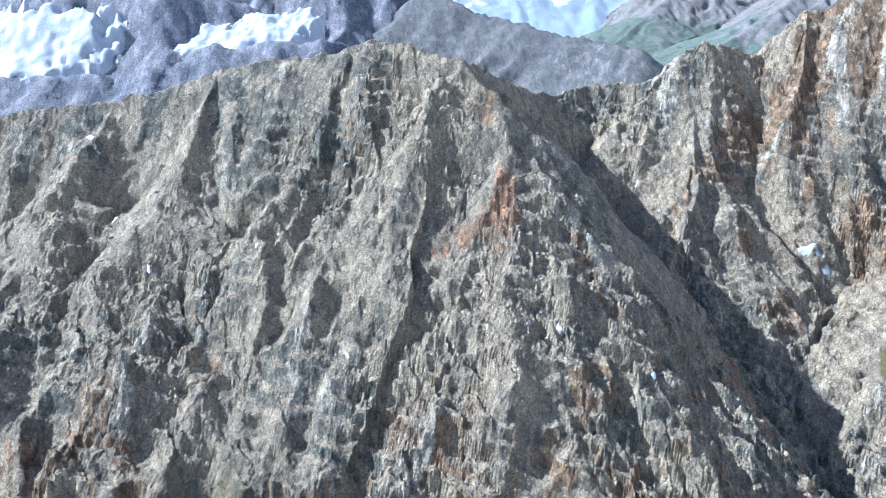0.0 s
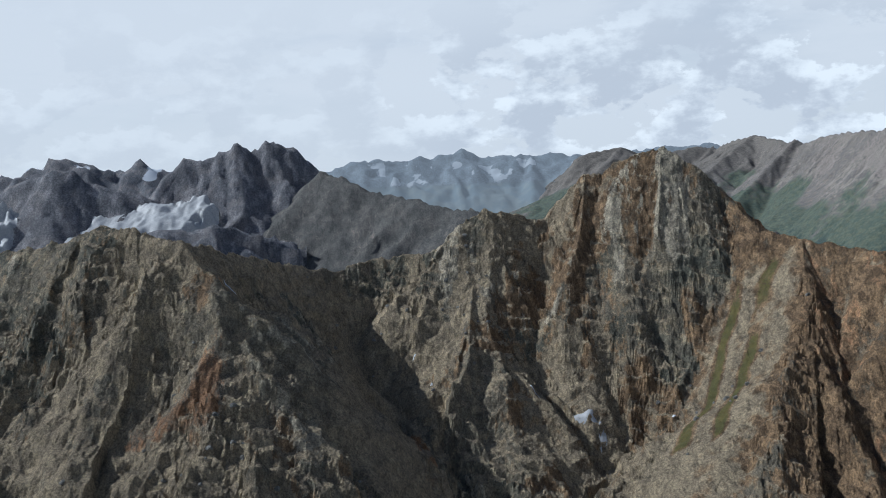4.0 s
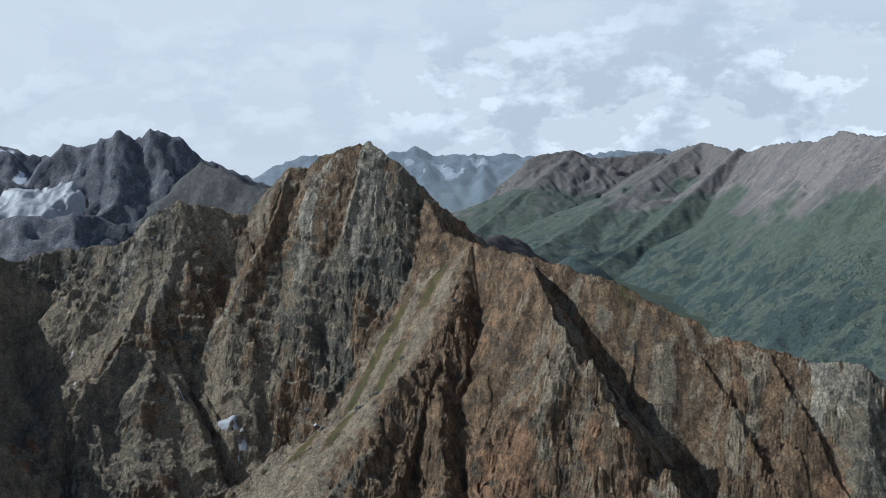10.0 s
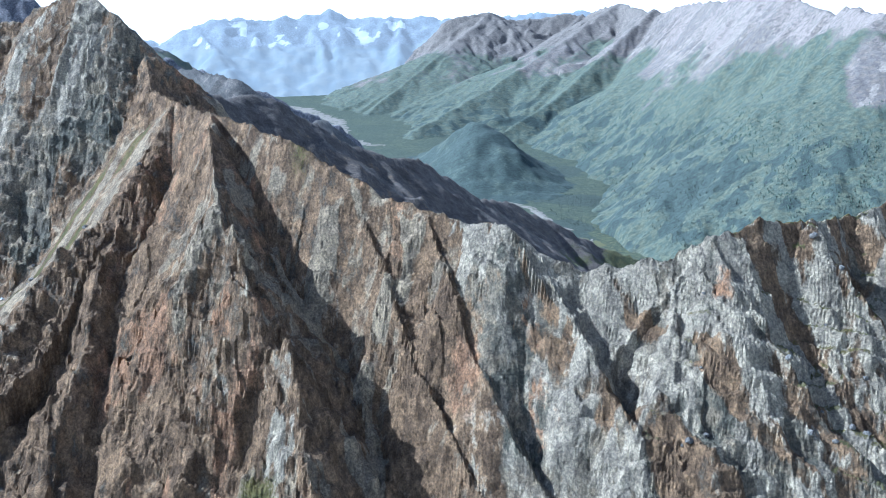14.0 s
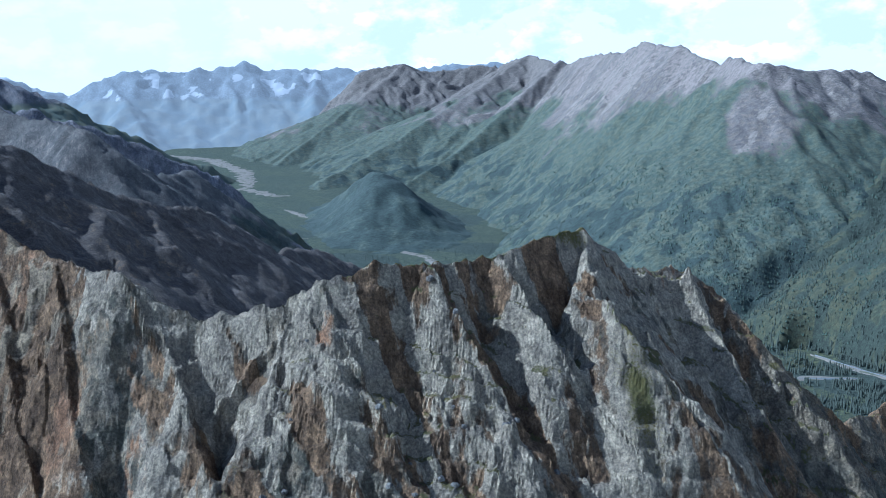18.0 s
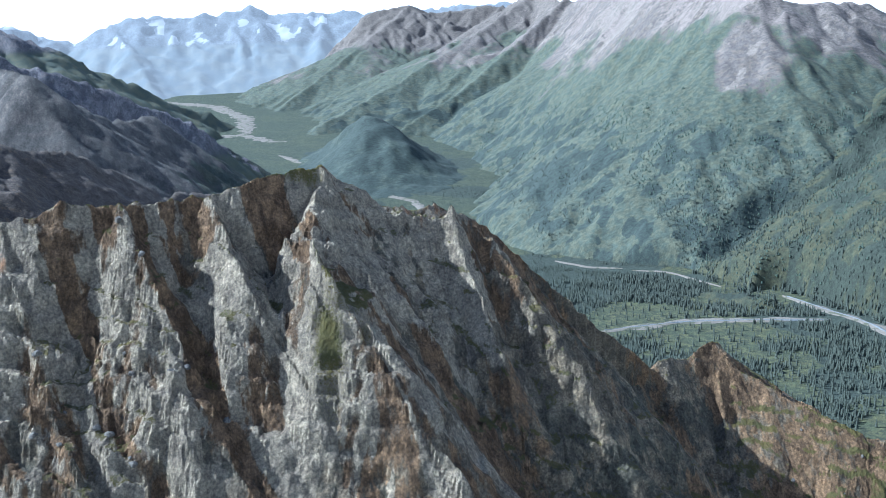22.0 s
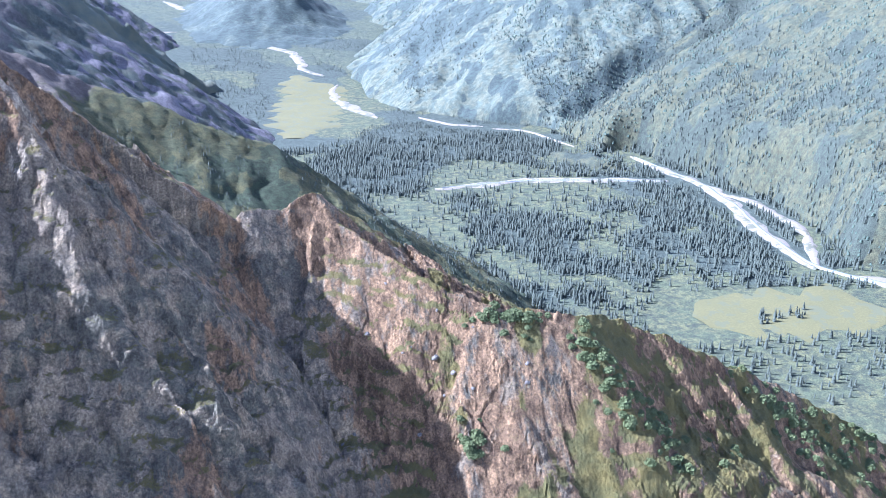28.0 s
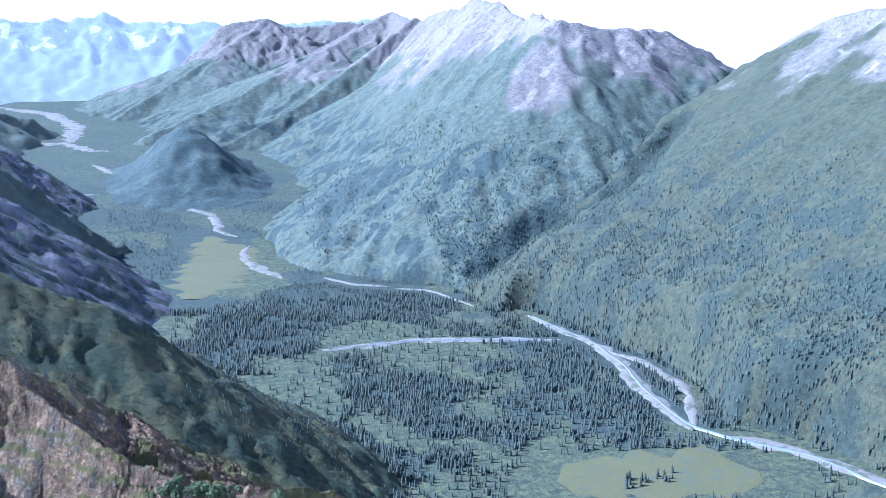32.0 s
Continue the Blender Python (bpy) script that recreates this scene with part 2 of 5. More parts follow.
SPURS = [
    ([(18, 419, 611), (42, 397, 588), (46, 365, 546), (50, 335, 505), (54, 290, 450)], 1.15, 1.0, 2, 15),
    ([(-3, 431, 618), (5, 400, 570), (10, 381, 540), (0, 345, 505), (-8, 300, 455)], 0.9, 0.95, 2, 15),
    ([(-36, 445, 612), (-40, 410, 570), (-45, 385, 549), (-62, 364, 531), (-75, 310, 475)], 0.9, 0.95, 2, 15),
    ([(-93, 463, 602), (-100, 430, 570), (-110, 390, 535), (-125, 330, 480)], 0.85, 0.9, 2, 18),
    ([(-144, 469, 587), (-160, 420, 550), (-180, 350, 490)], 0.8, 0.8, 2, 18),
    ([(133, 532, 595), (145, 512, 577), (135, 470, 548), (129, 455, 538), (150, 420, 497), (175, 380, 455)], 1.3, 0.9, 2, 12),
    ([(253, 532, 645), (240, 502, 602), (232, 480, 565), (225, 458, 529)], 1.6, 1.6, 2, 12),
    ([(213, 541, 633), (205, 515, 600), (199, 490, 558)], 1.4, 1.4, 2, 12),
    ([(299, 462, 596), (281, 415, 560), (276, 350, 512), (282, 260, 440)], 1.0, 0.78, 1, 14),
    ([(316, 437, 594), (317, 403, 586), (321, 366, 565), (331, 345, 552), (341, 325, 531), (345, 300, 515), (356, 240, 468), (370, 170, 410)], 1.2, 1.5, 2, 14),
    ([(366, 383, 575), (375, 349, 548), (380, 328, 527), (390, 305, 508), (404, 262, 474)], 1.3, 1.9, 2, 12),
    ([(390, 356, 565), (394, 332, 546), (399, 312, 526), (410, 285, 503), (428, 232, 463)], 1.35, 1.8, 2, 12),
    ([(421, 327, 556), (430, 300, 532), (444, 262, 498), (462, 215, 455)], 1.4, 1.6, 2, 12),
    ([(469, 307, 562), (470, 302, 557), (476, 288, 542), (482, 274, 528), (500, 240, 492), (525, 190, 445)], 1.35, 1.25, 2, 12),
    ([(458, 311, 556), (455, 300, 542), (452, 286, 526), (453, 268, 505), (460, 235, 470)], 1.5, 1.5, 2, 12),
    ([(500, 308, 565), (508, 295, 549), (517, 280, 532), (533, 250, 500), (556, 205, 455)], 1.4, 1.25, 2, 12),
    ([(523, 317, 566), (533, 294, 545), (543, 283, 529), (556, 255, 500), (580, 205, 450)], 1.45, 1.3, 2, 12),
    ([(556, 330, 564), (551, 312, 556), (554, 296, 549), (562, 278, 531), (569, 266, 518), (575, 252, 498), (600, 210, 455)], 1.25, 1.35, 2, 12),
    ([(600, 344, 551), (603, 318, 522), (605, 296, 504), (618, 250, 450), (638, 200, 395), (658, 150, 345)], 1.25, 1.0, 2, 14),
    ([(607, 350, 548), (624, 326, 524), (638, 314, 502), (656, 290, 468), (680, 250, 420)], 1.3, 1.1, 2, 12),
    ([(712, 378, 482), (704, 345, 452), (700, 310, 420), (702, 260, 375)], 0.8, 0.95, 2, 10),
    ([(767, 328, 451), (770, 300, 425), (776, 260, 385)], 0.75, 0.9, 2, 9),
    ([(800, 330, 443), (804, 319, 434), (820, 306, 416), (845, 268, 375)], 0.75, 0.9, 2, 9),
    ([(860, 333, 417), (882, 300, 385), (905, 258, 342)], 0.75, 0.85, 2, 9),
]
BEHIND = [
    ([(290, 506, 600), (328, 560, 594), (352, 577, 583), (382, 604, 560), (400, 620, 553), (422, 640, 548), (447, 663, 534), (468, 695, 510), (499, 747, 503),
      (543, 770, 480), (585, 777, 458), (644, 768, 434), (685, 762, 415), (718, 762, 405), (771, 767, 365), (829, 780, 314), (904, 810, 249), (960, 830, 215)], 0.85, 0.85, 6, 40),
    ([(543, 770, 480), (610, 700, 420), (690, 640, 350), (800, 600, 270)], 0.8, 0.8, 5, 40),
]
DARK_MOUNTAIN = [
    ([(-420, 1500, 560), (-231, 1529, 622), (-194, 1533, 683), (-152, 1537, 680), (-114, 1541, 703), (-88, 1548, 689), (-67, 1553, 699), (-29, 1563, 690),
      (20, 1576, 645), (78, 1591, 616), (150, 1608, 594), (195, 1620, 584), (233, 1631, 572), (300, 1660, 540), (420, 1700, 480)], 1.0, 1.15, 8, 70),
    ([(-114, 1541, 703), (-90, 1460, 610), (-60, 1380, 520), (-20, 1280, 420)], 1.1, 1.1, 6, 50),
    ([(78, 1591, 616), (90, 1500, 530), (110, 1400, 450)], 1.1, 1.1, 6, 50),
]
GLACIER_PEAK = [
                ([(-335, 1288, 566), (-225, 1298, 574), (-128, 1312, 584)], 0.35, 0.8, 5, 40),
                ([(-660, 1255, 530), (-520, 1255, 536), (-398, 1262, 542)], 0.2, 0.8, 5, 40),
                ([(-900, 1480, 600), (-482, 1418, 650), (-454, 1414, 639), (-421, 1409, 646), (-350, 1399, 671), (-309, 1399, 654), (-263, 1399, 638), (-216, 1400, 620), (-150, 1390, 560)], 1.0, 1.1, 5, 60),
                ([(-350, 1399, 671), (-330, 1330, 590), (-300, 1250, 500)], 1.1, 1.1, 12, 50)]
VALLEY_LEFT = [
    ([(19, 1483, 654), (86, 1423, 622), (150, 1366, 607), (201, 1320, 593), (229, 1295, 589), (282, 1202, 581), (312, 1263, 549), (344, 1333, 517), (389, 1443, 512),
      (420, 1456, 476), (460, 1474, 440), (494, 1489, 411), (600, 1530, 300), (690, 1560, 225)], 0.9, 0.9, 5, 60),
    ([(282, 1202, 581), (330, 1130, 520), (400, 1060, 440), (520, 1000, 330)], 0.9, 0.9, 5, 60),
    ([(200, 1900, 520), (433, 2199, 397), (481, 2271, 342), (516, 2336, 290), (580, 2450, 240)], 0.8, 0.8, 14, 80),
]
VALLEY_RIGHT = [
    ([(1000, 4198, 705), (1090, 4190, 728), (1183, 4182, 735), (1298, 4171, 702), (1397, 4161, 710), (1521, 4149, 728), (1590, 4119, 714), (1612, 4020, 735), (1641, 3820, 757), (1643, 3610, 728),
      (1644, 3403, 700), (1643, 3223, 724), (1638, 3060, 730), (1622, 2829, 722), (1605, 2660, 738), (1598, 2600, 746), (1592, 2531, 734), (1582, 2340, 720), (1577, 2235, 690), (1571, 2120, 666),
      (1569, 2079, 680), (1563, 1950, 669), (1561, 1915, 667)], 1.2, 1.1, 8, 130),
    ([(1561, 1915, 667), (1654, 1912, 651), (1722, 1918, 649), (1821, 1927, 642), (1905, 1925, 607), (1989, 1918, 560), (2060, 1915, 540)], 0.85, 0.82, 6, 90),
    ([(1591, 2520, 732), (1460, 2440, 570), (1330, 2350, 420), (1190, 2240, 275)], 0.85, 0.85, 8, 70),
    ([(1561, 1915, 666), (1450, 1800, 540), (1330, 1700, 390), (1240, 1620, 250)], 0.95, 0.85, 5, 80),
    ([(1183, 4182, 735), (980, 3950, 600), (780, 3700, 480), (590, 3430, 375)], 0.5, 0.45, 4, 110),
    ([(1641, 3820, 757), (1330, 3550, 610), (1000, 3260, 460), (690, 2960, 345)], 0.5, 0.45, 4, 110),
    ([(1645, 3450, 722), (1400, 3250, 570), (1150, 3000, 430), (900, 2800, 330)], 0.68, 0.68, 6, 90),
    ([(1634, 2943, 728), (1480, 2850, 580), (1300, 2700, 430), (1130, 2560, 300)], 0.68, 0.68, 6, 90),
    ([(1584, 4143, 725), (1300, 3800, 560), (1050, 3450, 400), (950, 3300, 350)], 0.68, 0.68, 6, 90),
]
RIGHT_MOUNTAIN = [
    ([(2060, 1980, 540), (1955, 1844, 567), (1950, 1757, 594), (1944, 1660, 622), (1939, 1571, 651), (1935, 1489, 663), (1937, 1407, 673), (1960, 1200, 700), (2010, 950, 725), (2100, 600, 740)], 0.7, 0.76, 5, 90),
    ([(1937, 1407, 673), (1700, 1300, 530), (1500, 1200, 390), (1300, 1090, 245)], 0.66, 0.66, 10, 80),
    ([(1960, 1150, 700), (1780, 1020, 540), (1600, 920, 380), (1440, 840, 240)], 0.72, 0.72, 5, 80),
]
FAR_RANGES = [
    ([(-1600, 4000, 640), (-708, 4340, 695), (-491, 4386, 705), (-320, 4421, 655), (-220, 4443, 628), (-127, 4462, 692), (-46, 4479, 708), (0, 4489, 730), (119, 4514, 737), (190, 4528, 722),
      (261, 4543, 714), (300, 4549, 742), (385, 4569, 730), (513, 4588, 766), (607, 4579, 738), (714, 4570, 733), (846, 4558, 716), (982, 4546, 729), (1060, 4538, 728), (1183, 4528, 708),
      (1277, 4515, 714), (1390, 4485, 736), (1506, 4453, 750), (1607, 4425, 740), (1700, 4400, 735)], 0.75, 0.7, 10, 160),
    ([(-82, 4471, 706), (30, 4200, 590), (120, 3950, 450)], 0.7, 0.7, 8, 110),
    ([(489, 4590, 750), (540, 4300, 600), (520, 4050, 450)], 0.7, 0.7, 8, 110),
    ([(844, 4558, 730), (800, 4250, 580), (740, 4000, 440)], 0.7, 0.7, 8, 110),
    ([(-708, 4340, 695), (-560, 4100, 560), (-380, 3850, 430)], 0.7, 0.7, 8, 110),
]
FAR_LEFT = [
    ([(-1700, 2500, 690), (-988, 2728, 673), (-924, 2744, 696), (-882, 2754, 696), (-809, 2773, 735), (-724, 2794, 715), (-650, 2812, 692), (-561, 2835, 715), (-494, 2851, 690),
      (-310, 2898, 670), (-189, 2922, 680), (-83, 2943, 635), (11, 2962, 587), (90, 2978, 537), (250, 3050, 450), (420, 3150, 370)], 0.8, 0.8, 10, 120),
]


def floor_height(x, y):
    return 231 + 0.079 * np.maximum(y - 1700, 0) + 2.0 * (fbm(x / 90, y / 90, 3) - 0.5)


def fall(x, y, ridge):
    """Height of the slopes that fall from one crest, and the distance from it."""
    pts, left, right, amp, width = ridge
    best, near = np.full(x.shape, -1e9), np.full(x.shape, 1e9)
    for (ax, ay, az), (bx, by, bz) in zip(pts[:-1], pts[1:]):
        vx, vy = bx - ax, by - ay
        ll = vx * vx + vy * vy
        s = np.clip(((x - ax) * vx + (y - ay) * vy) / ll, 0, 1)
        dx, dy = x - ax - s * vx, y - ay - s * vy
        d = np.sqrt(dx * dx + dy * dy)
        slope = np.where(vx * dy - vy * dx > 0, left, right)
        h = az + s * (bz - az) - slope * d * (1 - 0.22 * d / (d + 150))
        near = np.where(h > best, d, near)
        best = np.maximum(best, h)
    # ribs and gullies run down the slope, across the crest's own way
    ux, uy = pts[-1][0] - pts[0][0], pts[-1][1] - pts[0][1]
    n = math.hypot(ux, uy)
    ux, uy = ux / n, uy / n
    u, v = x * ux + y * uy, y * ux - x * uy
    u = u + 0.8 * width * (fbm(x / (2.2 * width), y / (2.2 * width), 2) - 0.5)
    ribs = 0.0
    for k, gain in ((1.0, 1.0), (2.1, 0.62), (4.3, 0.36), (8.8, 0.2)):
        ribs = ribs + gain * (sharp(u * k / width + 31 * k, v * k / (4.5 * width)) - 0.66)
    grow = near / (near + 0.6 * width)
    return best + amp * grow * ribs, near


def land(x, y, ridges, rough=1.0, grain=13.0):
    h = np.full(x.shape, -1e9)
    near = np.full(x.shape, 1e9)
    for r in ridges:
        hr, d = fall(x, y, r)
        near = np.where(hr > h, d, near)
        h = np.maximum(h, hr)
    crest = np.exp(-near / (0.7 * grain))
    h = h + rough * (4.0 * (fbm(x / grain, y / grain, 5 if grain < 20 else 2, 0.6) - 0.5) + 3.0 * crest * (sharp(x / grain * 1.9, y / grain * 1.9) - 0.6))
    return h


# ---- materials ----
def material(name):
    m = bpy.data.materials.new(name)
    m.use_nodes = True
    return m, m.node_tree.nodes, m.node_tree.links, m.node_tree.nodes["Principled BSDF"]


def mix(n, l, fac, a, b):
    k = n.new("ShaderNodeMix")
    k.data_type = "RGBA"
    for v, slot in ((fac, 0), (a, 6), (b, 7)):
        if hasattr(v, "is_linked"):
            l.new(v, k.inputs[slot])
        else:
            k.inputs[slot].default_value = v if slot == 0 else (*v, 1)
    return k.outputs[2]


def noise_node(n, l, scale, detail=6, rough=0.6, stretch=None):
    c = n.new("ShaderNodeNewGeometry")
    p = c.outputs["Position"]
    if stretch:
        k = n.new("ShaderNodeMapping")
        k.inputs["Scale"].default_value = stretch
        l.new(p, k.inputs[0])
        p = k.outputs[0]
    t = n.new("ShaderNodeTexNoise")
    t.inputs["Scale"].default_value, t.inputs["Detail"].default_value, t.inputs["Roughness"].default_value = scale, detail, rough
    l.new(p, t.inputs["Vector"])
    return t.outputs["Fac"]


def ramp(n, l, fac, a, b):
    k = n.new("ShaderNodeMapRange")
    k.interpolation_type = "SMOOTHSTEP"
    k.inputs["From Min"].default_value, k.inputs["From Max"].default_value = a, b
    l.new(fac, k.inputs["Value"])
    return k.outputs["Result"]


def bump(n, l, bsdf, fac, strength, distance, below=None):
    k = n.new("ShaderNodeBump")
    k.inputs["Strength"].default_value, k.inputs["Distance"].default_value = strength, distance
    l.new(fac, k.inputs["Height"])
    if below:
        l.new(below, k.inputs["Normal"])
    l.new(k.outputs[0], bsdf.inputs["Normal"])
    return k.outputs[0]


def ground_material(name, rock_a, rock_b, rock_c, pale, rust, grass, scree, extra, scale=1.0, late=False, relief=1.0, drawn=(1, 0.4, 0.4), glow=None, cells=False):
    """Rock in three tones, streaked down the slope; the attributes 'zone' and 'cover' tell where pale, rusty and brown rock, grass, scree and snow lie."""
    m, n, l, b = material(name)
    big = noise_node(n, l, 0.02 / scale, 5, 0.6)
    mid = noise_node(n, l, 0.11 / scale, 7, 0.68)
    fine = noise_node(n, l, 1.3 / scale, 9, 0.74)
    streak = noise_node(n, l, 0.30 / scale, 8, 0.72, drawn)
    col = mix(n, l, ramp(n, l, big, 0.40, 0.60), rock_a, rock_b)
    col = mix(n, l, ramp(n, l, mid, 0.47, 0.60), col, rock_c)
    z = n.new("ShaderNodeAttribute")
    z.attribute_name = "zone"
    zs = n.new("ShaderNodeSeparateColor")
    l.new(z.outputs["Color"], zs.inputs[0])
    c = n.new("ShaderNodeAttribute")
    c.attribute_name = "cover"
    cs = n.new("ShaderNodeSeparateColor")
    l.new(c.outputs["Color"], cs.inputs[0])

    def where(sock, breakup, lo, hi):
        k = n.new("ShaderNodeMath")
        k.operation = "ADD"
        s = n.new("ShaderNodeMath")
        s.operation = "MULTIPLY_ADD"
        l.new(breakup, s.inputs[0])
        s.inputs[1].default_value, s.inputs[2].default_value = 1.3, -0.65
        l.new(sock, k.inputs[0])
        l.new(s.outputs[0], k.inputs[1])
        return ramp(n, l, k.outputs[0], lo, hi)

    def times_colour(a, fac, lo, hi):
        k = n.new("ShaderNodeMix")
        k.data_type, k.blend_type = "RGBA", "MULTIPLY"
        k.inputs[0].default_value = 1.0
        l.new(a, k.inputs[6])
        l.new(mix(n, l, fac, lo, hi), k.inputs[7])
        return k.outputs[2]

    if not late:
        col = mix(n, l, where(cs.outputs[2], streak, 0.38, 0.58), col, mix(n, l, ramp(n, l, streak, 0.42, 0.58), extra, [v * 1.5 for v in extra]))
    col = mix(n, l, where(zs.outputs[0], streak, 0.38, 0.55), col, mix(n, l, ramp(n, l, mid, 0.35, 0.62), [v * 0.72 for v in pale], pale))
    col = mix(n, l, where(zs.outputs[1], streak, 0.38, 0.60), col, rust)
    col = mix(n, l, where(cs.outputs[0], mid, 0.35, 0.6), col, scree)
    if late:
        col = mix(n, l, where(zs.outputs[2], streak, 0.35, 0.6), col, mix(n, l, ramp(n, l, mid, 0.40, 0.60), grass, [v * f for v, f in zip(grass, (1.4, 1.22, 1.06))]))
        col = mix(n, l, where(cs.outputs[2], mid, 0.38, 0.6), col, extra)
    low, high = (0.74, 1.24) if late else (0.76, 1.18)
    col = times_colour(col, ramp(n, l, streak, 0.36, 0.62), (low, low, low * 1.02), (high, high, high * 0.98))
    normal = None
    if cells:
        # broken faces of rock: each one tilted and tinted a little differently
        g = n.new("ShaderNodeNewGeometry")
        w = n.new("ShaderNodeTexNoise")
        w.inputs["Scale"].default_value, w.inputs["Detail"].default_value = 0.28 / scale, 5
        l.new(g.outputs["Position"], w.inputs["Vector"])
        warp = n.new("ShaderNodeVectorMath")
        warp.operation = "MULTIPLY_ADD"
        l.new(w.outputs["Color"], warp.inputs[0])
        warp.inputs[1].default_value = (5.0 * scale,) * 3
        l.new(g.outputs["Position"], warp.inputs[2])
        normal = g.outputs["Normal"]
        for size, tilt, tint in ((0.17, 0.3, 0.08), (0.5, 0.5, 0.12), (1.5, 0.8, 0.16)):
            k = n.new("ShaderNodeMapping")
            k.inputs["Scale"].default_value, k.inputs["Rotation"].default_value = (1, 0.55, 0.6), (0.2, 0.35, 0.3 + 3 * size)
            l.new(warp.outputs[0], k.inputs[0])
            v = n.new("ShaderNodeTexVoronoi")
            v.inputs["Scale"].default_value = size / scale
            l.new(k.outputs[0], v.inputs["Vector"])
            q = n.new("ShaderNodeVectorMath")
            q.operation = "SUBTRACT"
            l.new(v.outputs["Color"], q.inputs[0])
            q.inputs[1].default_value = (0.5, 0.5, 0.5)
            a = n.new("ShaderNodeVectorMath")
            a.operation = "MULTIPLY_ADD"
            l.new(q.outputs[0], a.inputs[0])
            a.inputs[1].default_value = (tilt, tilt, tilt)
            l.new(normal, a.inputs[2])
            normal = a.outputs[0]
            if size < 0.5:
                # dark joints between the broken faces
                e = n.new("ShaderNodeTexVoronoi")
                e.feature = "DISTANCE_TO_EDGE"
                e.inputs["Scale"].default_value = size / scale
                l.new(k.outputs[0], e.inputs["Vector"])
                col = times_colour(col, ramp(n, l, e.outputs["Distance"], 0.0, 0.09), (0.8, 0.8, 0.81), (1.03, 1.03, 1.03))
            hue = n.new("ShaderNodeSeparateColor")
            l.new(v.outputs["Color"], hue.inputs[0])
            col = times_colour(col, hue.outputs[1], (1 - tint, 1 - tint, 1 - 0.9 * tint), (1 + tint, 1 + 0.95 * tint, 1 + 0.8 * tint))
        k = n.new("ShaderNodeVectorMath")
        k.operation = "NORMALIZE"
        l.new(normal, k.inputs[0])
        normal = k.outputs[0]
    col = times_colour(col, ramp(n, l, fine, 0.42, 0.58), (0.68, 0.68, 0.69), (1.22, 1.21, 1.19))
    if not late:
        col = mix(n, l, where(zs.outputs[2], fine, 0.35, 0.6), col, mix(n, l, ramp(n, l, mid, 0.40, 0.60), grass, [v * f for v, f in zip(grass, (1.4, 1.22, 1.06))]))
    col = mix(n, l, where(cs.outputs[1], mid, 0.42, 0.62), col, (0.26, 0.28, 0.3) if glow else (0.62, 0.64, 0.67))
    l.new(col, b.inputs["Base Color"])
    b.inputs["Roughness"].default_value = 0.9
    b.inputs["Specular IOR Level"].default_value = 0.25
    # haze put in as emission, no real source of light
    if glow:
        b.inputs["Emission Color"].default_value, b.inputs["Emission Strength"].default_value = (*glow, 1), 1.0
    nb = bump(n, l, b, streak, 1.0, 1.1 * scale * relief, normal)
    nb = bump(n, l, b, noise_node(n, l, 1.2 / scale, 8, 0.78, (1, 0.4, 0.4)), 1.0, 0.7 * scale * relief, nb)
    bump(n, l, b, fine, 0.9, 0.75 * scale * relief, nb)
    return m


ROCK_NEAR = ground_material("rock_near", (0.122, 0.12, 0.092), (0.205, 0.178, 0.13), (0.3, 0.252, 0.172), (0.41, 0.362, 0.272), (0.29, 0.172, 0.095), (0.1, 0.098, 0.036), (0.305, 0.25, 0.168), (0.165, 0.112, 0.064), cells=True)
ROCK_SIDE = ground_material("rock_side", (0.078, 0.077, 0.073), (0.09, 0.087, 0.081), (0.112, 0.104, 0.095), (0.3, 0.28, 0.26), (0.16, 0.135, 0.12), (0.05, 0.064, 0.056), (0.22, 0.21, 0.215), (0.125, 0.12, 0.13), 2.0, True, 0.5)
ROCK_FAR = ground_material("rock_far", (0.12, 0.124, 0.138), (0.145, 0.143, 0.152), (0.18, 0.17, 0.172), (0.34, 0.32, 0.31), (0.225, 0.208, 0.208), (0.085, 0.105, 0.085), (0.2, 0.19, 0.19), (0.135, 0.13, 0.138), 3.0, False, 0.5)
SLOPE_GREEN = ground_material("slope_green", (0.13, 0.12, 0.113), (0.15, 0.137, 0.126), (0.165, 0.145, 0.124), (0.23, 0.208, 0.182), (0.195, 0.172, 0.155), (0.066, 0.086, 0.07), (0.135, 0.122, 0.108), (0.046, 0.063, 0.056), 1.5, True, 0.18, (0.55, 1, 0.55))
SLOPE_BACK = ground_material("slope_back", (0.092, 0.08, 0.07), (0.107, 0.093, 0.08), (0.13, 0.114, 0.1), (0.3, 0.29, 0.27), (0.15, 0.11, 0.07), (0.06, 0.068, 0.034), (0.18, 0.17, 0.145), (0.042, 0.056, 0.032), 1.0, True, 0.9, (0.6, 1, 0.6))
SLOPE_NEAR = ground_material("slope_near", (0.125, 0.118, 0.105), (0.15, 0.14, 0.124), (0.185, 0.17, 0.148), (0.33, 0.32, 0.3), (0.19, 0.17, 0.15), (0.049, 0.06, 0.041), (0.17, 0.155, 0.13), (0.042, 0.054, 0.042), 1.3, True, 0.5, (0.6, 1, 0.6))
